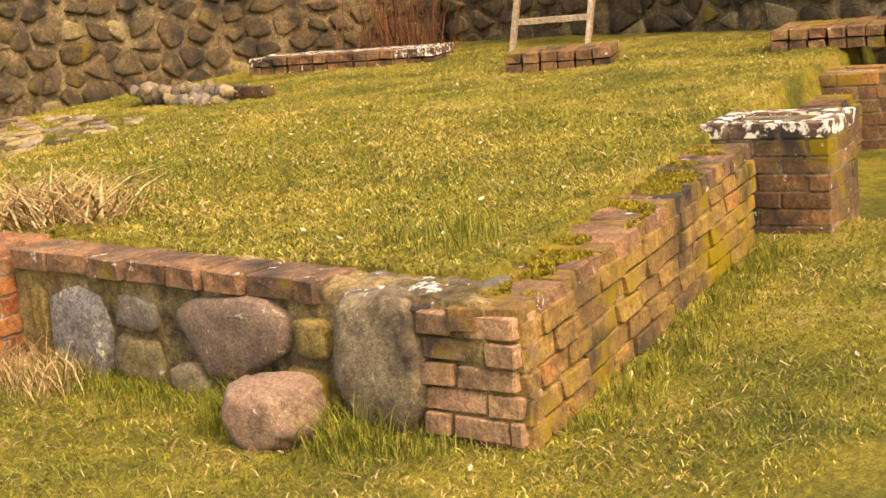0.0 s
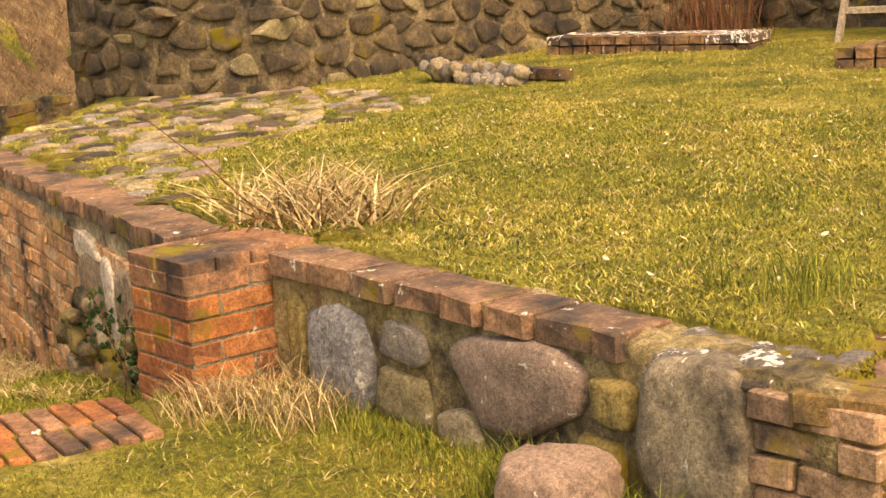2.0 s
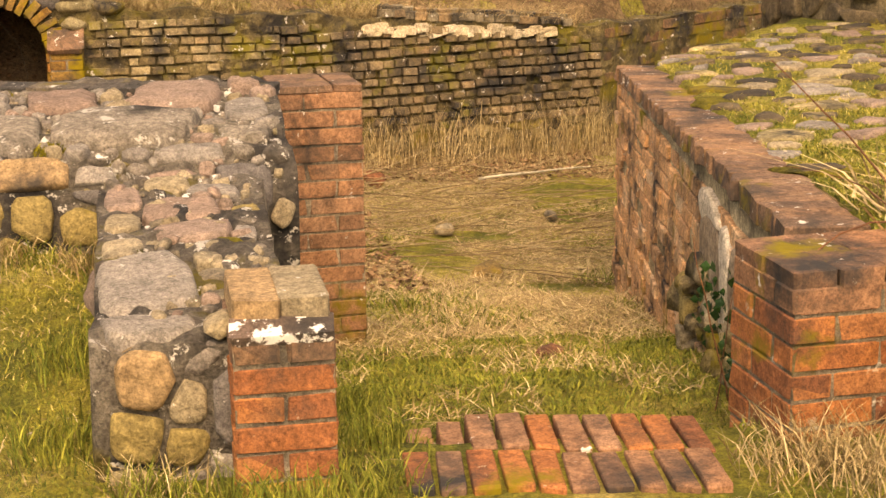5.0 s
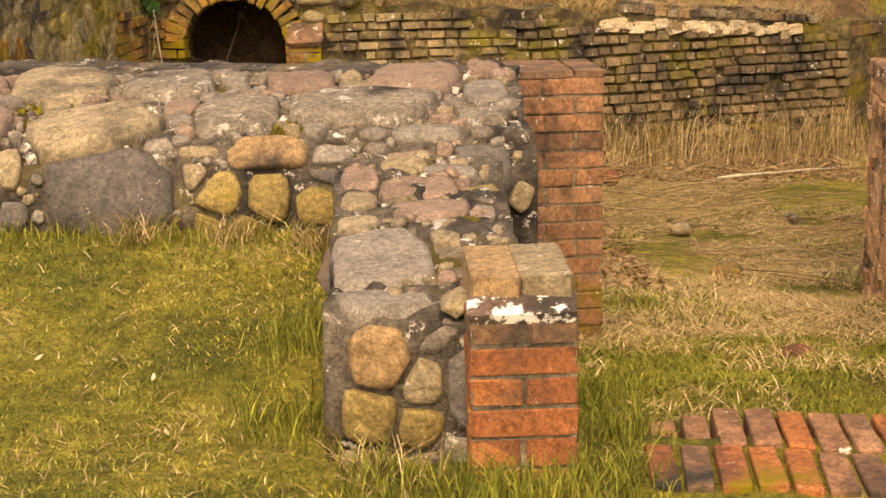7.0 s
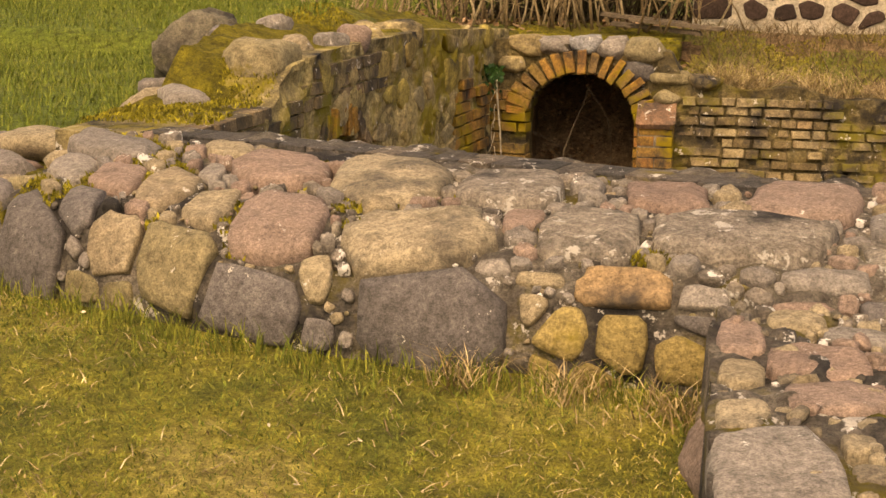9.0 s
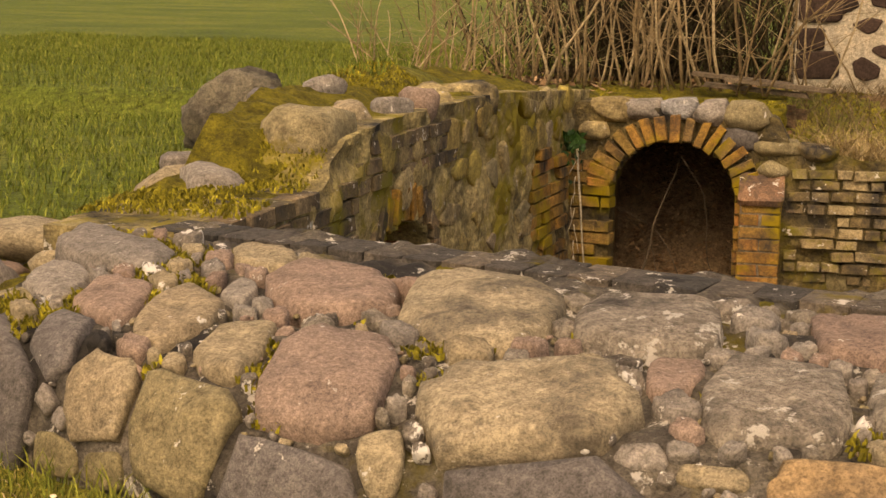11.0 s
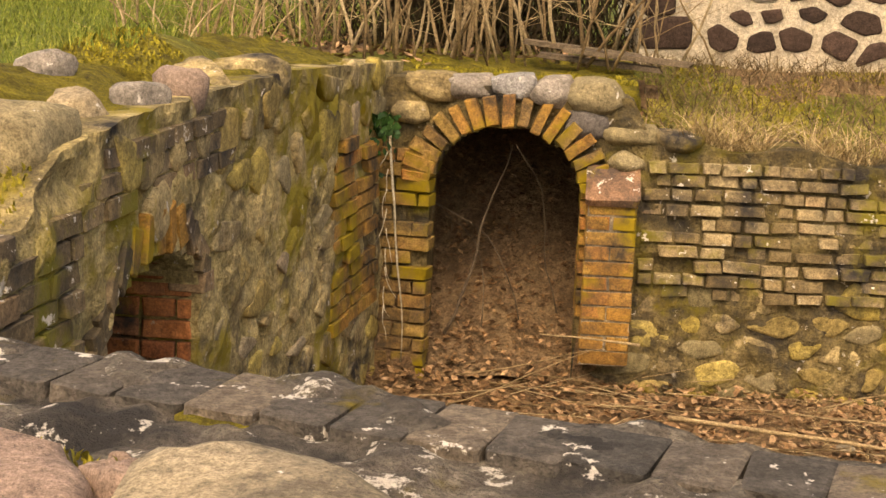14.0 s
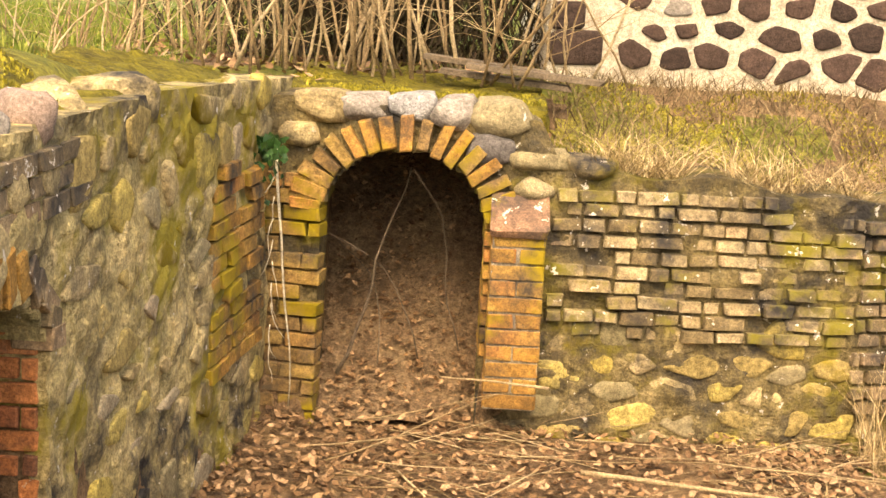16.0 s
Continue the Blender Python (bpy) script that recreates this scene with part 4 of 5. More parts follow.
rubble(pit_left, on_left, 3.5, 9.0, -0.95, 0.35, 0.34, 0.17, 0.02, 0.006, left_pick, left_keep, 5, (0.35, 0.9), 0.05, 0.44)
rubble(pit_left, on_left, 4.9, 9.0, 0.36, 0.8, 0.26, 0.19, 0.02, 0.012, left_pick, left_keep, 6, (0.6, 1.0), 0.05)
brick_face(pit_left, (-2.41, 3.5), (-2.31, 4.82), -0.4, 0.62, 0.072, 0.21, BRICK_PIT, 0.1, True, 0.05, proud=0.012)
brick_face(pit_left, (-2.31, 4.84), (-2.22, 6.3), 0.52, 0.74, 0.072, 0.21, BRICK_PIT, 0.1, True, 0.1, proud=0.012)
brick_face(pit_left, (-2.07, 7.75), (-1.97, 8.6), -0.5, 0.45, 0.077, 0.24, BRICK_ARCH, 0.1, True, 0.2, proud=0.022)
for i in range(15):
    t = math.pi * (i + 0.5) / 15
    y, z = 5.48 - 0.53 * math.cos(t), 0.12 + 0.3 * math.sin(t)
    put_brick(pit_left, (LX(y) - 0.05, y, z), (0.13, 0.075, 0.15), 0, BRICK_PIT if i < 5 or i > 9 else BRICK_ARCH, 0.15, True, "arch_brick", tilt=(-90 + math.degrees(t), 0))
    for k in range(3):
        y, z = 5.48 - 0.51 * math.cos(t), 0.12 + 0.27 * math.sin(t)
        put_brick(pit_left, (LX(y) - 0.24 - 0.235 * k, y, z), (0.225, 0.095, 0.1), 0, BRICK_RED, 0.1, False, "vault_brick", tilt=(-90 + math.degrees(t), 0))

slab("moss_cap", [(-2.95, 3.6), (-2.46, 3.6), (-2.06, 8.7), (-2.6, 8.7)], 0.3, lambda u, v: left_top(3.6 + 5.1 * v) - 0.02 + 0.12 * (1 - u) * min(1, v * 3), MOSS, pit_left, 14, 90, 0.035, "yellow moss on the wall top")

# ---- cellar: back wall with the tall arch ----
pit_back = thing("wall_cellar_back", "crumbling brick and rubble back wall of the cellar", "wall", "structure")
BY = lambda x: seg(x, [-2.2, -0.65, 0.8, 3.75, 7.2], [8.8, 8.68, 8.75, 9.7, 12.4])
ARCH_X, ARCH_W = -1.32, 0.38


def tall_arch(x, z):
    return abs(x - ARCH_X) < ARCH_W and z < 0.1 + 0.32 * math.sqrt(max(0, 1 - ((x - ARCH_X) / ARCH_W) ** 2))


def back_top(x):
    return seg(x, [-2.2, -1.9, -0.7, -0.6, 0.8, 3.7, 7], [0.6, 0.64, 0.6, 0.4, 0.3, 0.02, 0.0]) + 0.05 * noise.noise(Vector((x * 3, 0, 0)))


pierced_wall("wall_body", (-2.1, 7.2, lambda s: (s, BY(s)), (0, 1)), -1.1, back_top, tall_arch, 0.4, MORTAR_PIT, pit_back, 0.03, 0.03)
brick_face(pit_back, (-0.63, BY(-0.63) - 0.02), (0.85, BY(0.85) - 0.02), -0.42, 0.28, 0.072, 0.15, BRICK_PALE, 0.16, True, 0.09, proud=0.022, ragged=0.34, joint=0.014)
brick_face(pit_back, (0.85, BY(0.85) - 0.02), (3.75, BY(3.75) - 0.02), -0.75, 0.2, 0.08, 0.12, BRICK_PIT, 0.16, True, 0.05, proud=0.03, ragged=0.1, joint=0.018, top=lambda u: 0.2 - 0.22 * u)
brick_face(pit_back, (3.78, BY(3.78)), (6.6, BY(6.6)), -0.8, 0.0, 0.1, 0.28, BRICK_DIM, 0.16, True, 0.15, proud=0.0)
rubble(pit_back, lambda u, v, h: (u, BY(u) - h + 0.01, v), -0.62, 3.7, -1.0, -0.42, 0.24, 0.13, 0.02, 0.016, lambda r: STONES[r.choice(["ochre", "rubble", "goldstone", "olive"])],
       lambda u, v: v < (-0.4 if u < 0.85 else -0.74), 8, (0.82, 1.0))
for i in range(17):
    t = math.pi * (i + 0.5) / 17
    x, z = ARCH_X - (ARCH_W + 0.085) * math.cos(t), 0.1 + 0.4 * math.sin(t)
    put_brick(pit_back, (x, BY(x) + 0.02, z), (R.uniform(0.13, 0.19), 0.14, R.uniform(0.05, 0.068)), 0, R.choice([BRICK_ARCH, BRICK_ARCH, BRICK_MOSSY]), 0.4, True, "arch_brick", tilt=(0, math.degrees(t) - 180))
brick_face(pit_back, (ARCH_X + ARCH_W, 8.69), (ARCH_X + ARCH_W + 0.14, 8.69), -0.55, 0.12, 0.077, 0.14, BRICK_ARCH, 0.3, True, proud=0.02)
brick_face(pit_back, (-2.0, 8.78), (ARCH_X - ARCH_W, 8.72), -0.95, 0.3, 0.077, 0.24, BRICK_MOSSY, 0.12, True, 0.1, proud=0.01)
for x, z, w, h, k in ((-1.72, 0.6, 0.26, 0.15, "rubble"), (-1.52, 0.6, 0.24, 0.14, "grey"), (-1.3, 0.62, 0.22, 0.13, "blue"), (-1.1, 0.6, 0.24, 0.15, "grey"),
                      (-0.88, 0.6, 0.3, 0.17, "olive"), (-0.93, 0.45, 0.24, 0.14, "slate"), (-0.7, 0.4, 0.28, 0.11, "olive"), (-0.45, 0.38, 0.26, 0.1, "rubble"),
                      (-1.82, 0.47, 0.22, 0.12, "rubble"), (-0.7, 0.27, 0.22, 0.12, "olive")):
    part("stone", R.choice(ROCKS), STONES[k], pit_back, m=pose(x, BY(x) + 0.07, z, 0, R.uniform(-6, 6), R.uniform(-8, 8)) @ Matrix.Diagonal((w * 1.08, 0.26, h * 1.15, 1)))
pier = pillar("pier", -0.9, 8.52, 0.25, 0.3, -0.75, 11, 0.077, BRICK_ARCH, "small brick pier beside the arch with a sloped top slab")
put_brick(pier, (0.125, 0.07, 0.165), (0.26, 0.24, 0.045), 0, BRICK_TOP, 0.1, False, "top_slab", tilt=(38, 0))
# earth over and behind the arch
slab("earth_cover", [(-1.98, 8.93), (-0.66, 8.93), (-0.66, 10.35), (-1.98, 10.35)], 0.5, lambda u, v: 0.6 + 0.05 * v, MOSS, pit_back, 14, 14, 0.04, "mossy earth above the arch")
vs = [(x, y, z) for y, z in ((8.75, -0.92), (9.1, -0.75), (9.6, -0.3), (10.1, 0.25), (10.4, 0.55)) for x in (-1.9, -1.6, -1.3, -1.0, -0.6)]
vs = [(x, y, z + 0.08 * noise.noise(Vector((x * 4, y * 4, 1)))) for x, y, z in vs]
fs = [(r * 5 + c, r * 5 + c + 1, r * 5 + c + 6, r * 5 + c + 5) for r in range(4) for c in range(4)]
part("earth_slope", to_mesh("earth_slope", vs, fs, True), EARTH, pit_back, "dark earth slope with dead leaves")

# ---- rear field-stone wall ----
rear = thing("wall_rear", "old dark field-stone wall with pale mortar behind the raised bed", "wall", "structure")
REAR = [(9.0, -6.0), (9.1, 0.5), (9.9, 3.2), (9.9, 5.2), (8.2, 6.1), (6.2, 5.7), (5.0, 5.35), (4.45, 6.2), (4.3, 7.4)]
REAR_H = [2.3, 2.3, 2.3, 2.3, 2.3, 2.2, 2.1, 1.6, 0.9]
for i, (a, b, h0, h1) in enumerate(zip(REAR, REAR[1:], REAR_H, REAR_H[1:])):
    d, L, turn = along(a, b)
    out = Vector((-d.y, d.x, 0))
    q = [a, b, (b[0] - out.x * 0.5, b[1] - out.y * 0.5), (a[0] - out.x * 0.5, a[1] - out.y * 0.5)]
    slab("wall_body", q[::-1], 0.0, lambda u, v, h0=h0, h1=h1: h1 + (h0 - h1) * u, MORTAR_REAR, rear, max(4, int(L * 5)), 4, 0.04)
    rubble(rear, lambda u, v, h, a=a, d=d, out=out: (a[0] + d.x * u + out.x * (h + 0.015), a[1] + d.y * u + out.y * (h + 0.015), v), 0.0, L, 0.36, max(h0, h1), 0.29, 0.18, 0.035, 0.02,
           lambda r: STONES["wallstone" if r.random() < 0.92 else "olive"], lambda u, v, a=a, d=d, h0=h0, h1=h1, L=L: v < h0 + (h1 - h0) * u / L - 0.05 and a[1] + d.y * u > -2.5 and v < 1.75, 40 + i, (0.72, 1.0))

# ---- house wall ----
house = thing("stone_house", "house wall of dark basalt blocks in pale mortar", "house")
bm = bmesh.new()
bmesh.ops.create_cube(bm, size=1.0)
bmesh.ops.transform(bm, matrix=Matrix.LocRotScale((0.7, 13.0, 2.4), None, (2.6, 5.0, 4.4)), verts=bm.verts)
me = bpy.data.meshes.new("wall")
bm.to_mesh(me)
bm.free()
part("wall", me, MORTAR_WHITE, house, "pale lime mortar wall")
rubble(house, lambda u, v, h: (u, 10.497 - h, v), -0.26, 2.0, 0.72, 2.1, 0.24, 0.16, 0.016, 0.012, lambda r: STONES["basalt" if r.random() < 0.92 else "grey"], None, 70, (0.62, 1.0), 0.03, 0.26, "stone_block")
for i in range(7):
    w, h = (0.2, 0.17) if i % 2 else (0.31, 0.21)
    z = 0.73 + 0.2 * i
    outline_stone(house, lambda u, v, h: (u, 10.497 - h, v), softened([(-0.595, z), (-0.6 + w, z + 0.01), (-0.6 + w, z + h), (-0.595, z + h - 0.01)], 0.12), 0.02, 0.03, STONES["basalt"], i * 3.1, "quoin")
# pale coping along the cellar back wall, its sunlit brightness put into the colour
for i in range(26):
    x = 1.55 + 0.066 * i
    part("coping_stone", R.choice(HOUSE_STONES), SUNLIT_CAP, pit_back, "weathered pale coping with sunlight put into its colour",
         pose(x, BY(x) + 0.07, 0.17 - 0.22 * (x - 0.85) / 2.9 + R.uniform(-0.01, 0.025), R.uniform(-6, 6), R.uniform(-6, 6), 16 + R.uniform(-15, 15)) @ Matrix.Diagonal((R.uniform(0.09, 0.16), 0.24, R.uniform(0.06, 0.1), 1)))

# ---- loose things ----
def boulder(name, x, y, z, w, d, h, kind, label, turn=0.0, seed=3):
    me = rock_mesh(name, seed, 4, 0.16, 0.8)
    ob = part(name, me, kind, None, m=pose(x, y, z, 0, 0, turn) @ Matrix.Diagonal((w, d, h, 1)))
    return tagged(ob, label, "boulder")


boulder("boulder", 1.56, -1.62, 0.09, 0.3, 0.29, 0.25, BOULDER_PINK, "rounded pink granite boulder on the grass by the wall", 20, 5)
boulder("boulder", -3.4, 6.5, 0.66, 0.52, 0.48, 0.52, BOULDER_GREY, "large grey boulder with moss on the lawn beside the cellar", 10, 9)
for x, y, z, w, h, k in ((-2.5, 4.86, 0.76, 0.46, 0.3, "olive"), (-2.45, 5.25, 0.84, 0.2, 0.16, "tan"), (-2.36, 5.6, 0.84, 0.18, 0.15, "grey"), (-2.32, 5.95, 0.84, 0.22, 0.18, "pink"),
                         (-2.75, 4.4, 0.64, 0.3, 0.16, "grey"), (-2.95, 4.6, 0.6, 0.36, 0.18, "tan"), (-3.1, 5.1, 0.62, 0.24, 0.14, "grey"), (-2.7, 5.7, 0.92, 0.2, 0.12, "grey"),
                         (-2.36, 6.4, 0.82, 0.3, 0.2, "rubble"), (-2.3, 6.9, 0.8, 0.34, 0.22, "rubble"), (-2.9, 5.6, 0.86, 0.22, 0.14, "slate")):
    ob = part("rim_stone", R.choice(ROCKS), STONES[k], None, m=pose(x, y, z - 0.04, R.uniform(-9, 9), R.uniform(-9, 9), R.uniform(0, 180)) @ Matrix.Diagonal((w, w * 0.8, h, 1)))
    tagged(ob, "weathered field stone bedded in moss on the cellar rim", "stone", "rim stones")


# ladder leaning against the rear wall
def ladder():
    root = thing("wooden_ladder", "short weathered grey wooden ladder leaning on the rear wall", "ladder")
    foot, top_ = Vector((8.55, 3.22, 0.46)), Vector((9.55, 3.62, 2.3))
    d = (top_ - foot)
    side = Vector((0.34, -0.53, 0))
    rail = block_mesh("rail", 0.0, 1)
    for k in (0, 1):
        c = foot + side * k + d / 2
        m = Matrix.Translation(c) @ d.to_track_quat("Z", "Y").to_matrix().to_4x4() @ Matrix.Diagonal((0.04, 0.07, d.length, 1))
        part("rail", rail, WOOD, root, m=m)
    for i in range(6):
        c = foot + side * 0.5 + d * (0.14 + 0.16 * i)
        part("rung", rail, WOOD, root, m=Matrix.Translation(c) @ pose(0, 0, 0, 0, 0, -57) @ Matrix.Diagonal((0.62, 0.06, 0.05, 1)))


ladder()


def low_bed(name, x, y, turn, nx, ny, z, label, material):
    root = thing(name, label, "brick base")
    z = ground_at(x, y) + 0.03
    for i in range(nx):
        for j in range(ny):
            for k in range(2):
                c = pose(x, y, z, 0, 0, turn) @ Vector((i * 0.125, j * 0.25, k * 0.075))
                put_brick(root, c, (0.115, 0.24, 0.068), turn, material if k and (j or R.random() < 0.4) else BRICK_DIM, 0.7, True)
    return root


low_bed("brick_base", 7.6, 5.3, -68, 14, 2, 0.5, "long low brick footing with white lichen against the rear wall", BRICK_LICHEN)
low_bed("brick_base", 7.02, 1.9, -62, 6, 2, 0.5, "small square brick footing in the grass", BRICK_DIM)
low_bed("brick_base", 7.9, 0.3, -70, 9, 3, 0.46, "flat brick edging in the grass by the far pillar", BRICK_DIM)
pile = thing("stone_pile", "low bed edge of piled pale round stones with bricks", "stone pile")
for i in range(44):
    u = R.random()
    c = Vector((5.75, 4.75, 0.42)).lerp(Vector((5.78, 3.6, 0.43)), u)
    s = R.uniform(0.08, 0.15)
    part("stone", R.choice(ROCKS_SMALL), STONES[R.choice(["grey", "tan", "slate", "cream"])], pile,
         m=pose(c.x + R.uniform(-0.03, 0.1), c.y, c.z + R.uniform(0, 0.12), R.uniform(0, 90), R.uniform(0, 90), R.uniform(0, 180)) @ Matrix.Diagonal((s, s * 0.8, s * 0.75, 1)))
for i in range(5):
    put_brick(pile, (6.0, 3.5 + 0.25 * i, 0.5), (0.12, 0.24, 0.07), 0, BRICK_DIM, 0.5, True)

# cobbled ledge on the back wall of the bed
ledge = thing("cobbled_ledge", "uneven cobbled ledge with grass between flat stones", "paving", "structure")

def ledge_keep(x, y):
    back = seg(y, [1.2, 4.4, 4.6, 6.2], [1.98, 2.52, 2.6, 4.0])
    return back < x < seg(y, [1.2, 1.9, 2.7, 3.0, 3.4, 5.2], [2.0, 2.4, 3.1, 3.9, 5.0, 5.1]) and y < 6.0


rubble(ledge, lambda u, v, h: (u, v, ground_at(u, v) + h + 0.004), 1.9, 5.1, 1.2, 6.0, 0.26, 0.19, 0.03, 0.014, lambda r: STONES[r.choice(["grey", "tan", "rubble", "wallstone", "pink", "wallstone"])],
       ledge_keep, 21, (0.4, 0.95), 0.04, 0.4, "cobble")


# ---- plants ----
def blades(name, X, Y, Z, hgt, width, lean, material, label, category, seed=1, group=""):
    """Many thin bent grass blades as one mesh: two triangles each."""
    rg = np.random.default_rng(seed)
    n = len(X)
    a = rg.uniform(0, 2 * np.pi, n)
    la = rg.uniform(0, 2 * np.pi, n)
    h = hgt * rg.uniform(0.3, 1.5, n) ** 1.2
    ln = lean * rg.uniform(0.2, 1.2, n) * h
    w = 0.6 * width * rg.uniform(0.6, 1.3, n)
    dx, dy = np.cos(a) * w, np.sin(a) * w
    b0 = np.stack([X - dx, Y - dy, Z - 0.005], -1)
    b1 = np.stack([X + dx, Y + dy, Z - 0.005], -1)
    mx, my, mz = X + np.cos(la) * ln * 0.38, Y + np.sin(la) * ln * 0.38, Z + h * 0.62
    m0 = np.stack([mx - dx * 0.8, my - dy * 0.8, mz], -1)
    m1 = np.stack([mx + dx * 0.8, my + dy * 0.8, mz], -1)
    t = np.stack([X + np.cos(la) * ln, Y + np.sin(la) * ln, Z + h], -1)
    V = np.stack([b0, b1, m1, m0, t], 1).reshape(-1, 3)
    k = np.arange(n)[:, None] * 5
    F = np.concatenate([k + [0, 1, 2], k + [0, 2, 3], k + [3, 2, 4]], 1).reshape(-1, 3)
    me = bpy.data.meshes.new(name)
    me.vertices.add(len(V))
    me.vertices.foreach_set("co", V.ravel().astype(np.float32))
    me.loops.add(F.size)
    me.loops.foreach_set("vertex_index", F.ravel().astype(np.int32))
    me.polygons.add(len(F))
    me.polygons.foreach_set("loop_start", np.arange(0, F.size, 3, dtype=np.int32))
    me.update(calc_edges=True)
    me.validate()
    ob = part(name, me, material)
    return tagged(ob, label, category, group, "stuff")


RG = np.random.default_rng(11)


def patchy(X, Y, scale, seed):
    return np.array([noise.noise(Vector((x * scale, y * scale, seed))) for x, y in zip(X, Y)])


def scatter(n, x0, x1, y0, y1, keep):
    X, Y = RG.uniform(x0, x1, n), RG.uniform(y0, y1, n)
    k = keep(X, Y)
    X, Y = X[k], Y[k]
    return X, Y, height(X, Y)


def off_walls(X, Y):
    wall = (Y > np.interp(X, [-3.4, -2.68, -1.87, -1.32, -0.88, -0.34, 0.3], [2.95, 2.44, 2.0, 1.83, 1.79, 1.74, 1.74])) & (Y < 3.6) & (X < 0.35)
    ret = (X > -0.34) & (X < 0.25) & (Y > 0.0) & (Y < 2)
    pv = (X > 0.42) & (X < 1.35) & (Y > -0.25) & (Y < 0.55)
    pl = inside(PLATFORM, X, Y)
    return ~(wall | ret | pv) & ((pl < -0.12) | (pl > 0.05))


# short lawn in front and on the raised bed: green and yellow mixed by patches
X, Y, Z = scatter(300000, -3.2, 5.2, -3.2, 2.9, lambda x, y: off_walls(x, y) & (inside(PIT, x, y) < 0.1))
k = patchy(X, Y, 1.3, 4) + 0.5 * patchy(X, Y, 5, 6) + RG.normal(0, 0.16, len(X))
blades("lawn_grass", X[k > -0.2], Y[k > -0.2], Z[k > -0.2], 0.012, 0.0034, 2.4, GREEN, "short green spring grass", "grass", 2)
blades("lawn_grass", X[k <= -0.2], Y[k <= -0.2], Z[k <= -0.2], 0.011, 0.0036, 2.4, GRASS, "short yellowed mossy grass", "grass", 3)
X, Y, Z = scatter(190000, 1.7, 9.0, -1.8, 6.2, lambda x, y: (inside(PLATFORM, x, y) > 0.06) & (RG.uniform(0, 1, len(x)) < np.clip(6 / np.hypot(x + 1, y + 5), 0, 1)))
k = patchy(X, Y, 1.1, 14) + 0.5 * patchy(X, Y, 4, 16) + RG.normal(0, 0.18, len(X))
blades("bed_grass", X[k > 0.22], Y[k > 0.22], Z[k > 0.22], 0.014, 0.0038, 2.2, GREEN, "short green grass on the raised bed", "grass", 4)
blades("bed_grass", X[k <= 0.22], Y[k <= 0.22], Z[k <= 0.22], 0.012, 0.004, 2.4, GRASS, "yellow mossy grass on the raised bed", "grass", 5)
X, Y, Z = scatter(26000, -3.2, 5.2, -3.2, 2.9, lambda x, y: off_walls(x, y) & (inside(PIT, x, y) < 0.1) & (patchy(x, y, 2.0, 44) > -0.1))
blades("lawn_straw", X, Y, Z + 0.008, 0.012, 0.0034, 5.0, STRAW, "dead straw lying flat on the lawn", "dry grass", 45)
# far lawn beyond the cellar
X, Y, Z = scatter(80000, -9, -2.6, 3.2, 16, lambda x, y: (inside(PIT, x, y) < -0.2) & (x < -2.6 - 0.0 * y))
blades("far_lawn_grass", X, Y, Z, 0.04, 0.006, 0.9, MEADOW, "green meadow grass beside the cellar", "grass", 6)
# straw and green in the cellar
X, Y, Z = scatter(70000, 0.3, 4.0, 0.5, 5.2, lambda x, y: inside(PIT, x, y) > 0.05)
k = Y + 0.9 * patchy(X, Y, 1.4, 3) + RG.normal(0, 0.35, len(X))
blades("cellar_grass", X[k < 3.4], Y[k < 3.4], Z[k < 3.4], 0.02, 0.004, 2.0, GREEN, "green grass in the cellar entrance", "grass", 7)
X, Y, Z = scatter(95000, 0.2, 4.4, 2.6, 9.4, lambda x, y: inside(PIT, x, y) > 0.05)
k = patchy(X, Y, 1.6, 23) + 0.6 * patchy(X, Y, 0.8, 24)
k2 = (k > -0.3) & (Y > 2.7 + 0.5 * k) & (RG.uniform(0, 1, len(X)) < np.where((Y > 5.5) & (X < 0.9), 0.2, 1.0))
blades("dry_grass", X[k2], Y[k2], Z[k2], 0.032, 0.005, 6.5, STRAW, "flattened dry straw on the cellar floor", "dry grass", 8)
X, Y, Z = scatter(9000, 0.3, 3.0, 0.6, 3.6, lambda x, y: (inside(PIT, x, y) > 0.05) & (patchy(x, y, 1.9, 26) > 0.05))
blades("cellar_straw", X, Y, Z + 0.012, 0.022, 0.0045, 5.0, STRAW, "pale straw scattered over the cellar grass", "dry grass", 27)
X, Y, Z = scatter(24000, 0.6, 4.0, 3.2, 7.5, lambda x, y: (inside(PIT, x, y) > 0.05) & (patchy(x, y, 1.3, 35) > 0.16))
blades("cellar_grass", X, Y, Z + 0.01, 0.04, 0.005, 1.6, GREEN, "green grass growing through the straw", "grass", 36)
# withered grass on the bank and against the back wall
X, Y, Z = scatter(62000, -0.6, 8.0, 8.9, 15.5, lambda x, y: (y > np.interp(x, [-0.65, 0.8, 3.75, 7.2], [8.85, 8.9, 9.85, 12.5])))
k = patchy(X, Y, 1.8, 31)
blades("bank_grass", X[k > 0], Y[k > 0], Z[k > 0], 0.1, 0.0045, 2.2, BRAMBLE, "withered grass hanging over the bank", "dry grass", 9)
blades("bank_grass", X[k <= 0], Y[k <= 0], Z[k <= 0], 0.06, 0.006, 1.8, BRAMBLE, "brown weeds on the bank behind the cellar", "grass", 10)
X = RG.uniform(-0.6, 3.6, 5200)
Y = np.interp(X, [-0.65, 0.8, 3.75], [8.74, 8.8, 9.72]) + np.abs(RG.normal(0, 0.12, 5200))
keep = patchy(X, Y, 2.4, 61) > -0.1
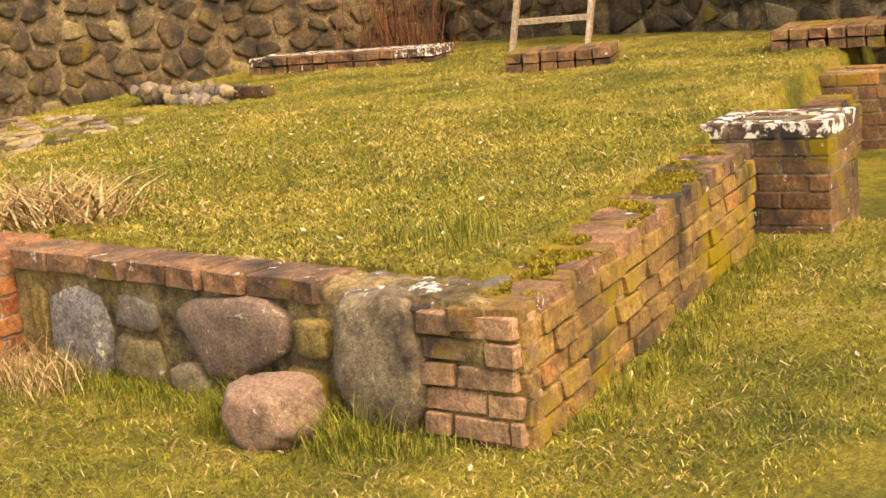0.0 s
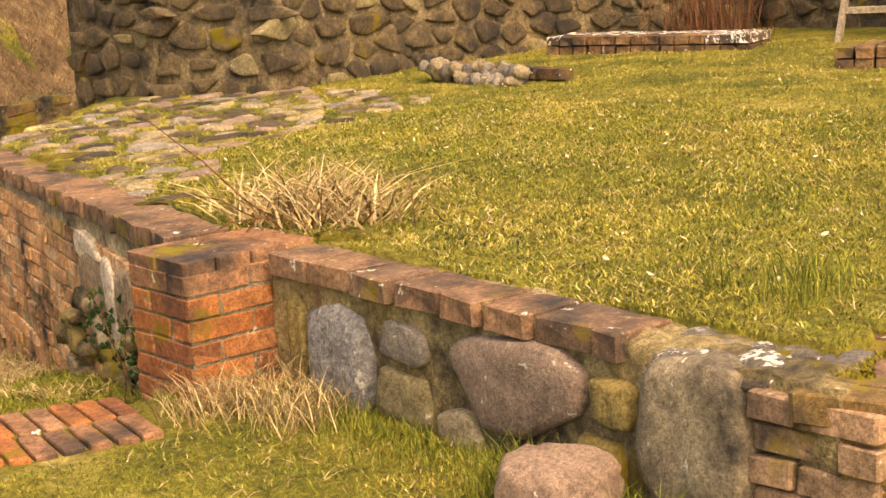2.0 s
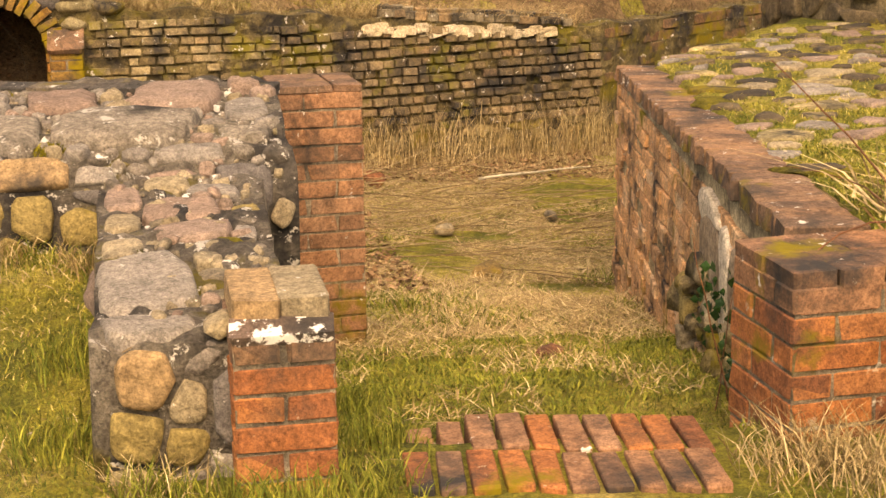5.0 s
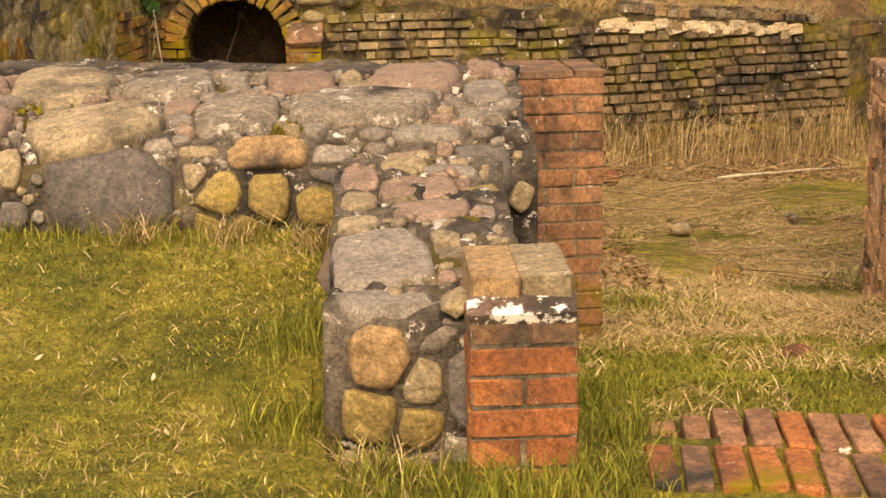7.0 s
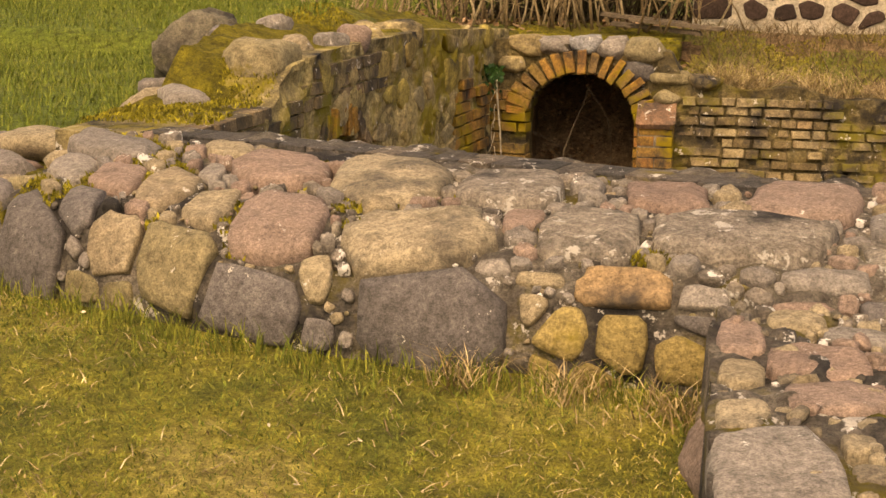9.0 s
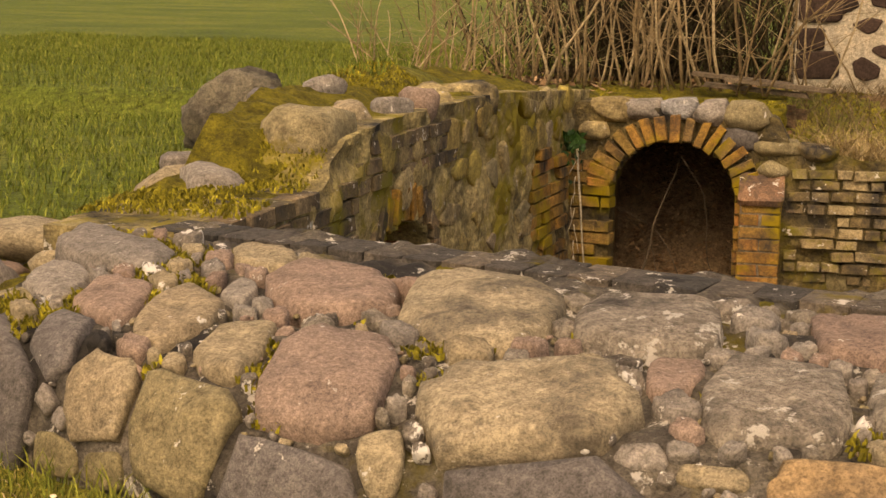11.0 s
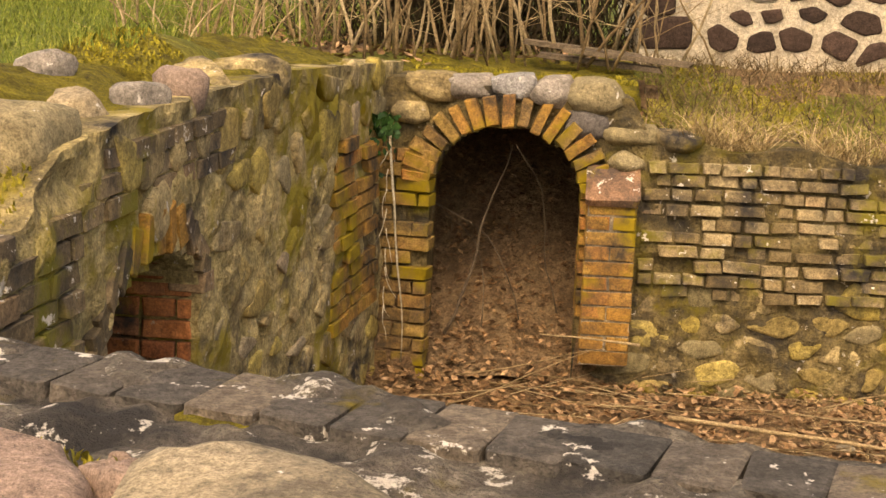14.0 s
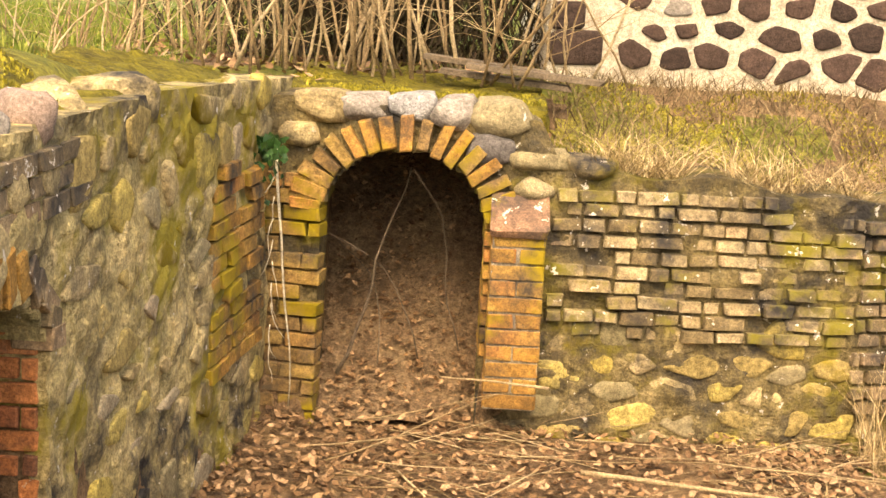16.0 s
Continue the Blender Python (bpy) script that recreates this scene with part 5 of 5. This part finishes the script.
blades("hanging_grass", X[keep], Y[keep], np.interp(X, [-0.65, -0.6, 0.8, 3.7], [0.56, 0.4, 0.3, 0.03])[keep] - 0.02, 0.13, 0.0035, 2.6, STRAW, "withered grass hanging over the wall top", "dry grass", 62)
X = RG.uniform(0.9, 3.9, 1500)
Y = np.interp(X, [-0.65, 0.8, 3.75], [8.6, 8.65, 9.55]) - np.abs(RG.normal(0, 0.2, 1500))
blades("reeds", X, Y, height(X, Y), 0.38, 0.004, 0.7, STRAW, "dry grey weeds against the cellar wall", "dry grass", 12)


# longer green tufts along the wall feet and on the bed edge
def tufts(spots, n, h, spread_, material, name, label, seed, lean=0.8, width=0.0035):
    xs, ys = [], []
    for x, y in spots:
        xs.append(RG.normal(x, spread_, n * 2))
        ys.append(RG.normal(y, spread_, n * 2))
    X, Y = np.concatenate(xs), np.concatenate(ys)
    return blades(name, X, Y, height(X, Y), h, width, lean, material, label, "grass", seed)


front_foot = [(1.66, -0.25 - 0.17 * i) for i in range(12)]
tufts(front_foot, 130, 0.04, 0.07, GREEN, "grass_tuft", "longer green grass at the foot of the bed wall", 21)
tufts([(1.6, -1.45), (1.62, -1.38), (1.57, -1.9)], 160, 0.11, 0.06, GREEN, "grass_tuft", "tall green tuft behind the boulder", 22)
tufts([(2.1 + 0.28 * i, -2.42 + 0.09 * i) for i in range(9)], 110, 0.045, 0.06, GREEN, "grass_tuft", "longer green grass along the side wall", 23)
tufts([(2.25, -1.75), (2.4, -1.7), (2.3, -1.5), (2.55, -1.6)], 30, 0.09, 0.07, GREEN, "grass_tuft", "pale green tuft on the raised bed", 24)
tufts([(1.5, -0.12), (1.62, -0.25), (1.4, -0.1), (1.55, -0.4)], 120, 0.1, 0.08, STRAW, "dry_tuft", "dry grass at the foot of the corner pillar", 25, 1.4)
tufts([(-2.6 + 0.23 * i, float(wall_front(-2.6 + 0.23 * i)) - 0.1) for i in range(11)], 60, 0.06, 0.06, GREEN, "grass_tuft", "grass along the foot of the field-stone wall", 26)
tufts([(-0.45, 0.4), (-0.42, 0.9), (0.3, -0.06), (0.05, -0.1), (0.38, 0.3), (0.42, 0.7), (0.4, 1.1), (-0.2, 0.0)], 160, 0.07, 0.07, GREEN, "grass_tuft", "weeds at the foot of the gate pillar", 27)
tufts([(-0.4, 1.6), (-0.7, 1.68), (-1.0, 1.7), (-0.2, 0.02)], 80, 0.07, 0.06, STRAW, "dry_tuft", "dry roots along the wall foot", 28, 2.0)
tufts([(-3.1, 5.8), (-3.0, 6.3), (-3.3, 5.4)], 200, 0.05, 0.12, GREEN, "grass_tuft", "fresh grass on the mossy rim", 29)

# withered clump hanging on the bed corner by the pillar
X, Y = RG.normal(2.16, 0.13, 600), RG.normal(0.42, 0.2, 600)
blades("withered_clump", X, Y, height(X, Y) + 0.02, 0.12, 0.008, 2.6, STRAW, "withered straw-coloured clump on the bed corner", "dry grass", 31)
X, Y = RG.normal(9.0, 0.22, 260), RG.normal(4.9, 0.2, 260)
blades("red_shrub", X, Y, height(X, Y), 0.6, 0.008, 0.7, TWIG_RED, "leafless reddish shrub at the rear wall", "shrub", 32)


def twigs(name, chunks, material, label, category):
    ob = part(name, to_mesh(name, *joined(chunks), True), material)
    return tagged(ob, label, category)


r = random.Random(5)
twigs("bare_twig", [tube(bent((1.95, 0.35, 0.5), (-0.5, 0.6, 0.35), 0.7, r, 0.2), 0.004, 4), tube(bent((1.95, 0.3, 0.5), (-0.75, -0.2, 0.05), 0.6, r, 0.25), 0.004, 4),
                    tube(bent((1.9, 0.4, 0.5), (-0.2, 0.9, 0.3), 0.6, r, 0.25), 0.003, 4), tube(bent((1.6, 0.9, -0.25), (-0.05, 0.1, 1), 0.6, r, 0.12), 0.004, 4),
                    tube(bent((1.5, 0.8, -0.25), (0.1, -0.1, 1), 0.45, r, 0.12), 0.003, 4)], TWIG_RED, "thin bare reddish bramble twigs on the pillar", "twig")


# bare bushes behind the arch
def bush(name, x, y, z, n, hgt, spread_, label, seed, rad=0.012):
    r = random.Random(seed)
    root = thing(name, label, "bush")
    chunks, fine = [], []
    for i in range(n):
        p = (x + r.gauss(0, spread_), y + r.gauss(0, spread_ * 0.5), z)
        d = (r.gauss(0, 0.28), r.gauss(0, 0.25), 1)
        pts = bent(p, d, hgt * r.uniform(0.6, 1.2), r, 0.2, 7)
        chunks.append(tube(pts, rad * r.uniform(0.5, 1.4), 5))
        for k in range(5):
            q = pts[r.randint(1, 6)]
            fine.append(tube(bent(q, (r.gauss(0, 0.8), r.gauss(0, 0.6), 0.6), hgt * 0.35, r, 0.25, 5), rad * 0.3, 4))
    tagged(part("stem", to_mesh("stem", *joined(chunks), True), TWIG, root), kind="stuff")
    tagged(part("twig", to_mesh("twig", *joined(fine), True), TWIG, root), kind="stuff")


bush("bare_bush", -1.3, 10.0, 0.66, 40, 1.6, 0.5, "leafless bush of pale stems above the arch", 3, 0.011)
bush("bare_bush", -2.2, 10.6, 0.6, 40, 1.4, 0.5, "tangled leafless bush beside the house", 4, 0.01)
bush("bare_bush", -3.1, 9.0, 0.55, 22, 0.8, 0.3, "small pale leafless shrub on the lawn", 6, 0.006)
bush("bare_bush", -3.0, 11.6, 0.6, 20, 1.2, 0.6, "leafless brown shrub behind the cellar", 8, 0.009)
for i, (x, y, z, turn) in enumerate(((-0.85, 9.75, 0.69, -12), (-0.7, 9.68, 0.73, -6), (-0.95, 9.9, 0.75, -15))):
    ob = part("old_plank", R.choice(BLOCKS), PLANK, None, m=pose(x, y, z, 0, 4, turn) @ Matrix.Diagonal((0.7, 0.1, 0.03, 1)))
    tagged(ob, "weathered dark plank lying on the rim", "plank", "planks on the rim")
ob = part("old_plank", BLOCKS[0], WOOD, None, m=pose(-2.7, 10.8, 0.62, 0, 5, -20) @ Matrix.Diagonal((0.5, 0.09, 0.04, 1)))
tagged(ob, "pale broken board lying in the dead leaves", "plank")

# dark blades added as a plain backdrop behind the stems
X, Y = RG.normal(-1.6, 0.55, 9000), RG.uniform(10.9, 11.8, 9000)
blades("undergrowth", X, Y, 0.6 + RG.uniform(0, 1.1, 9000), 0.16, 0.012, 1.2, BACKDROP_DARK, "mass of dark blades added as a backdrop behind the bare stems", "undergrowth", 75)

# fallen branches and litter on the cellar floor
r = random.Random(9)
sticks = []
for i in range(480):
    x, y = r.uniform(-1.7, 3.2), r.uniform(5.2, 8.6)
    a = r.gauss(0.0, 0.5)
    z = ground_at(x, y) + r.uniform(0.01, 0.12)
    sticks.append(tube(bent((x, y, z), (math.cos(a), math.sin(a) - 0.2, r.uniform(-0.08, 0.15)), r.uniform(0.3, 1.1), r, 0.1, 5), r.uniform(0.002, 0.006), 4))
ob = part("dead_sticks", to_mesh("dead_sticks", *joined(sticks), True), TWIG)
tagged(ob, "dead bramble stems lying over the cellar floor", "sticks", kind="stuff")
twigs("fallen_branch", [tube(bent((-0.5, 7.6, -0.72), (1, 0.02, -0.02), 1.9, r, 0.05, 8), 0.013, 6), tube(bent((-0.6, 8.4, -0.6), (-1, 0.0, 0.04), 0.5, r, 0.05, 6), 0.008, 5)], TWIG, "long fallen bare branch on the cellar floor", "branch")
twigs("fallen_branch", [tube(bent((2.2, 7.6, -0.85), (1, 0.1, 0.05), 0.9, r, 0.05, 6), 0.013, 6)], VINE, "pale fallen branch on the cellar floor", "branch")
roots = [tube(bent((-1.62 + 0.2 * i, 8.98, -0.75 + 0.05 * i), (0.1 - 0.06 * i, 0.15, 1), 1.1, r, 0.28, 9), 0.011 if i < 1 else 0.004, 5) for i in range(4)]
dead = thing("dead_roots", "dead roots and stems standing inside the arch", "roots")
for v_, f_ in roots:
    part("root", to_mesh("root", v_, f_, True), PLANK, dead)


def leaves(name, n, x0, x1, y0, y1, size, material, label, seed, keep, lift=0.03):
    rg = np.random.default_rng(seed)
    X, Y = rg.uniform(x0, x1, n), rg.uniform(y0, y1, n)
    k = keep(X, Y)
    X, Y = X[k], Y[k]
    Z = height(X, Y) + rg.uniform(0.004, lift, len(X))
    vs, fs = [], []
    for x, y, z in zip(X, Y, Z):
        q = pose(x, y, z, rg.uniform(-35, 35), rg.uniform(-35, 35), rg.uniform(0, 360))
        s = size * rg.uniform(0.6, 1.4)
        k = len(vs)
        for a, b, c in ((-1, 0, 0.15), (-0.2, 0.5, 0), (1, 0, 0.2), (-0.2, -0.5, 0.05), (0.35, 0.42, 0.1), (0.35, -0.42, 0.1)):
            vs.append(tuple(q @ Vector((a * s, b * s, c * s))))
        fs += [(k, k + 3, k + 1), (k + 3, k + 5, k + 4, k + 1), (k + 5, k + 2, k + 4)]
    ob = part(name, to_mesh(name, vs, fs), material)
    return tagged(ob, label, "leaves", kind="stuff")


leaves("dead_leaves", 21000, -2.2, 3.5, 4.6, 9.2, 0.023, LEAF, "brown dead leaves on the cellar floor", 41, lambda x, y: (inside(PIT, x, y) > -0.05) & ((x < 1.3) | (y > 8.3)), 0.06)
leaves("pale_leaves", 260, -3, 5, -3, 2.5, 0.012, PALE, "pale fallen leaves scattered on the lawn", 42, lambda x, y: off_walls(x, y) & (inside(PIT, x, y) < 0))
leaves("pale_leaves", 320, 2, 8, -1.5, 5, 0.011, PALE, "pale fallen leaves on the raised bed", 43, lambda x, y: inside(PLATFORM, x, y) > 0.3)
leaves("dead_leaves", 900, -3.2, -0.6, 8.9, 12, 0.035, LEAF, "dead leaves under the bushes", 44, lambda x, y: y > 8.95)

# leaf litter on the slope inside the arch
r = random.Random(12)
vs, fs = [], []
for i in range(1300):
    y = r.uniform(8.8, 10.2)
    z = seg(y, [8.75, 9.1, 9.6, 10.1, 10.4], [-0.92, -0.75, -0.3, 0.25, 0.55]) + 0.04
    q = pose(r.uniform(-1.75, -0.8), y, z, 45 + r.uniform(-40, 40), r.uniform(-40, 40), r.uniform(0, 360))
    k = len(vs)
    s = r.uniform(0.01, 0.026)
    vs += [tuple(q @ Vector(c)) for c in ((-s, 0, 0), (0, -s * 0.6, 0.01), (s, 0, 0), (0, s * 0.6, 0))]
    fs.append((k, k + 1, k + 2, k + 3))
ob = part("arch_leaves", to_mesh("arch_leaves", vs, fs), LEAF)
tagged(ob, "dead leaves on the earth slope inside the arch", "leaves", kind="stuff")


# moss cushions
def moss_patch(name, spots, parent_label, seed):
    r = random.Random(seed)
    for x, y, z, w, d, h in spots:
        me = rock_mesh(name, r.randint(1, 900), 3, 0.3, 0.95, 0)
        ob = part(name, me, MOSS, None, m=pose(x, y, z, 0, 0, r.uniform(0, 180)) @ Matrix.Diagonal((w, d, h, 1)))
        tagged(ob, parent_label, "moss", "moss cushions")


r = random.Random(77)
X, Y, Z = scatter(26000, -3.5, -2.3, 3.6, 9.2, lambda x, y: (patchy(x, y, 1.5, 8) > -0.12) & (inside(PIT, x, y) < -0.05))
blades("rim_moss", X, Y, np.maximum(Z, np.where(X > -2.9, [left_top(v) + 0.02 for v in Y], -9)), 0.011, 0.008, 1.2, MOSS_TUFT, "thick yellow-green moss on the cellar rim", "moss", 51)
X, Y, Z = scatter(30000, -0.7, 3.0, 8.95, 10.5, lambda x, y: patchy(x, y, 2.2, 18) > 0.12)
blades("bank_moss", X, Y, Z, 0.011, 0.008, 1.2, MOSS_TUFT, "bright yellow moss patches on the bank", "moss", 52)
X, Y, Z = scatter(9000, -1.98, -0.66, 8.95, 10.3, lambda x, y: patchy(x, y, 2.2, 28) > -0.1)
blades("arch_moss", X, Y, np.maximum(Z, 0.62), 0.011, 0.008, 1.2, MOSS_TUFT, "moss on the earth above the arch", "moss", 53)
for x, y, z, w in ((-1.95, 3.1, 0.565, 0.3), (-1.55, 3.2, 0.57, 0.22), (-1.95, 2.55, 0.48, 0.14), (-1.72, 2.05, 0.38, 0.1), (-1.5, 2.0, 0.38, 0.12), (-2.1, 2.35, 0.42, 0.12), (-0.72, 2.9, 0.57, 0.1), (0.05, 0.95, 0.39, 0.12)):
    moss_patch("moss_cushion", [(x, y, z, w, w * 0.7, 0.05)], "small moss cushion between wall stones", int(900 + w * 100))
A = RG.uniform(0.15, 2.75, 16000)
B = np.abs(RG.normal(0.1, 0.07, 16000))
X, Y = 1.82 + 0.9487 * A - 0.3162 * B, -2.4 + 0.3162 * A + 0.9487 * B
keep = patchy(X, Y, 4.5, 71) > 0.02
blades("coping_moss", X[keep], Y[keep], 0.418 + 0.035 * A[keep] / 2.8, 0.012, 0.006, 1.0, MOSS_TUFT, "yellow moss on the side wall coping", "moss", 72)
moss_patch("moss_cushion", [(x, y, ground_at(x, y), 0.3, 0.18, 0.04) for x, y in ((2.1, 2.2), (2.05, 0.0), (2.05, 1.3), (2.3, 3.0))], "yellow moss on the wall ledge", 7)

U, V = RG.uniform(-2.7, 0.2, 26000), RG.uniform(0.55, 1.5, 26000)
keep = patchy(U, V, 3.2, 81) + 0.4 * patchy(U, V, 9, 82) > 0.12 + 0.16 * (U + 2.7)
P = np.array([on_wall_b(u, v, 0.006) for u, v in zip(U[keep], V[keep])])
blades("wall_moss", P[:, 0], P[:, 1], P[:, 2], 0.012, 0.008, 1.2, MOSS_TUFT, "yellow-green moss in the joints of the field-stone wall", "moss", 83)

# ivy and pale roots in the cellar corner
r = random.Random(15)
ivy = thing("ivy", "small dark green ivy hanging on the cellar wall", "ivy")
vs, fs = [], []
for i in range(70):
    q = pose(-1.93 + r.gauss(0, 0.05), 8.55 + r.gauss(0, 0.06), 0.46 - abs(r.gauss(0, 0.1)), r.uniform(40, 120), r.uniform(-30, 30), r.uniform(-60, 90))
    k, s = len(vs), r.uniform(0.015, 0.03)
    vs += [tuple(q @ Vector(c)) for c in ((0, -s, 0), (s, 0, 0.004), (0, s, 0), (-s, 0, 0.004))]
    fs.append((k, k + 1, k + 2, k + 3))
part("ivy_leaves", to_mesh("ivy_leaves", vs, fs), IVY, ivy)
part("ivy_root", to_mesh("ivy_root", *joined([tube(bent((-1.9, 8.5, 0.42), (0.02, 0.02, -1), 1.25, r, 0.07, 12), 0.008, 5)] +
                                             [tube(bent((-1.9, 8.5, 0.3 - 0.1 * i), (r.uniform(-0.2, 0.2), -0.4 + 0.5 * r.random(), -1), 0.18, r, 0.3, 4), 0.004, 4) for i in range(9)]), True), VINE, ivy, "pale dry climbing root")
vs, fs = [], []
for i in range(160):
    y = 0.95 + r.gauss(0, 0.12) + (0.5 if i % 3 == 0 else 0)
    q = pose(1.57 + 0.18 * (y - 0.4) - r.uniform(0, 0.06), y, -0.05 + r.gauss(0, 0.09), r.uniform(-30, 30), r.uniform(50, 120), r.uniform(-60, 60))
    k, s = len(vs), r.uniform(0.012, 0.024)
    vs += [tuple(q @ Vector(c)) for c in ((0, -s, 0), (s, 0, 0.004), (0, s, 0), (-s, 0, 0.004))]
    fs.append((k, k + 1, k + 2, k + 3))
ob = part("wall_fern", to_mesh("wall_fern", vs, fs), IVY)
tagged(ob, "small green fern growing from the broken wall", "fern", kind="stuff")

# loose bricks and stones
for x, y, z, w, m_, lab in ((1.35, 2.2, 0.02, 0.12, BRICK_RED, "broken orange brick on the cellar grass"), (1.75, 5.2, 0.03, 0.22, BRICK_MOSSY, "mossy brick lying in the straw"),
                            (1.75, 6.6, 0.05, 0.14, STONES["cream"], "pale stone on the cellar floor"), (2.6, 7.0, 0.05, 0.14, STONES["cream"], "pale broken stone in the dry weeds"),
                            (1.5, 8.2, 0.05, 0.24, BRICK_RED, "red brick fragment among dead leaves"), (1.05, 8.0, 0.04, 0.14, STONES["pink"], "pale pink stone among dead leaves"),
                            (0.35, 7.9, 0.03, 0.1, STONES["cream"], "small pale stone among dead leaves"), (3.2, -1.75, 0.02, 0.08, STONES["tan"], "small stone lying on the lawn")):
    ob = part("loose_stone", R.choice(ROCKS_SMALL), m_, None, m=pose(x, y, ground_at(x, y) + z, 10, 5, R.uniform(0, 90)) @ Matrix.Diagonal((w, w * 0.7, w * 0.55, 1)))
    tagged(ob, lab, "loose stone")
cream = thing("collapsed_coping", "pale sunlit broken brick coping on the cellar wall", "wall")
for i in range(34):
    x = 1.75 + 1.75 * (i % 17) / 17
    put_brick(cream, (x, BY(x) + 0.04 + 0.09 * (i // 17), back_top(x) + 0.03 + 0.03 * (i // 17)), (0.1, 0.12, 0.06), R.uniform(-30, 30), STONES["cream"] if R.random() < 0.7 else STONES["sand"], 1.0, True)
ob = part("broken_block", R.choice(BLOCKS_OLD), BRICK_LICHEN, None, m=pose(6.6, 11.9, ground_at(6.6, 11.9) + 0.08, 5, 3, 20) @ Matrix.Diagonal((0.35, 0.2, 0.2, 1)))
tagged(ob, "broken brick block with white mortar on the bank", "broken block")
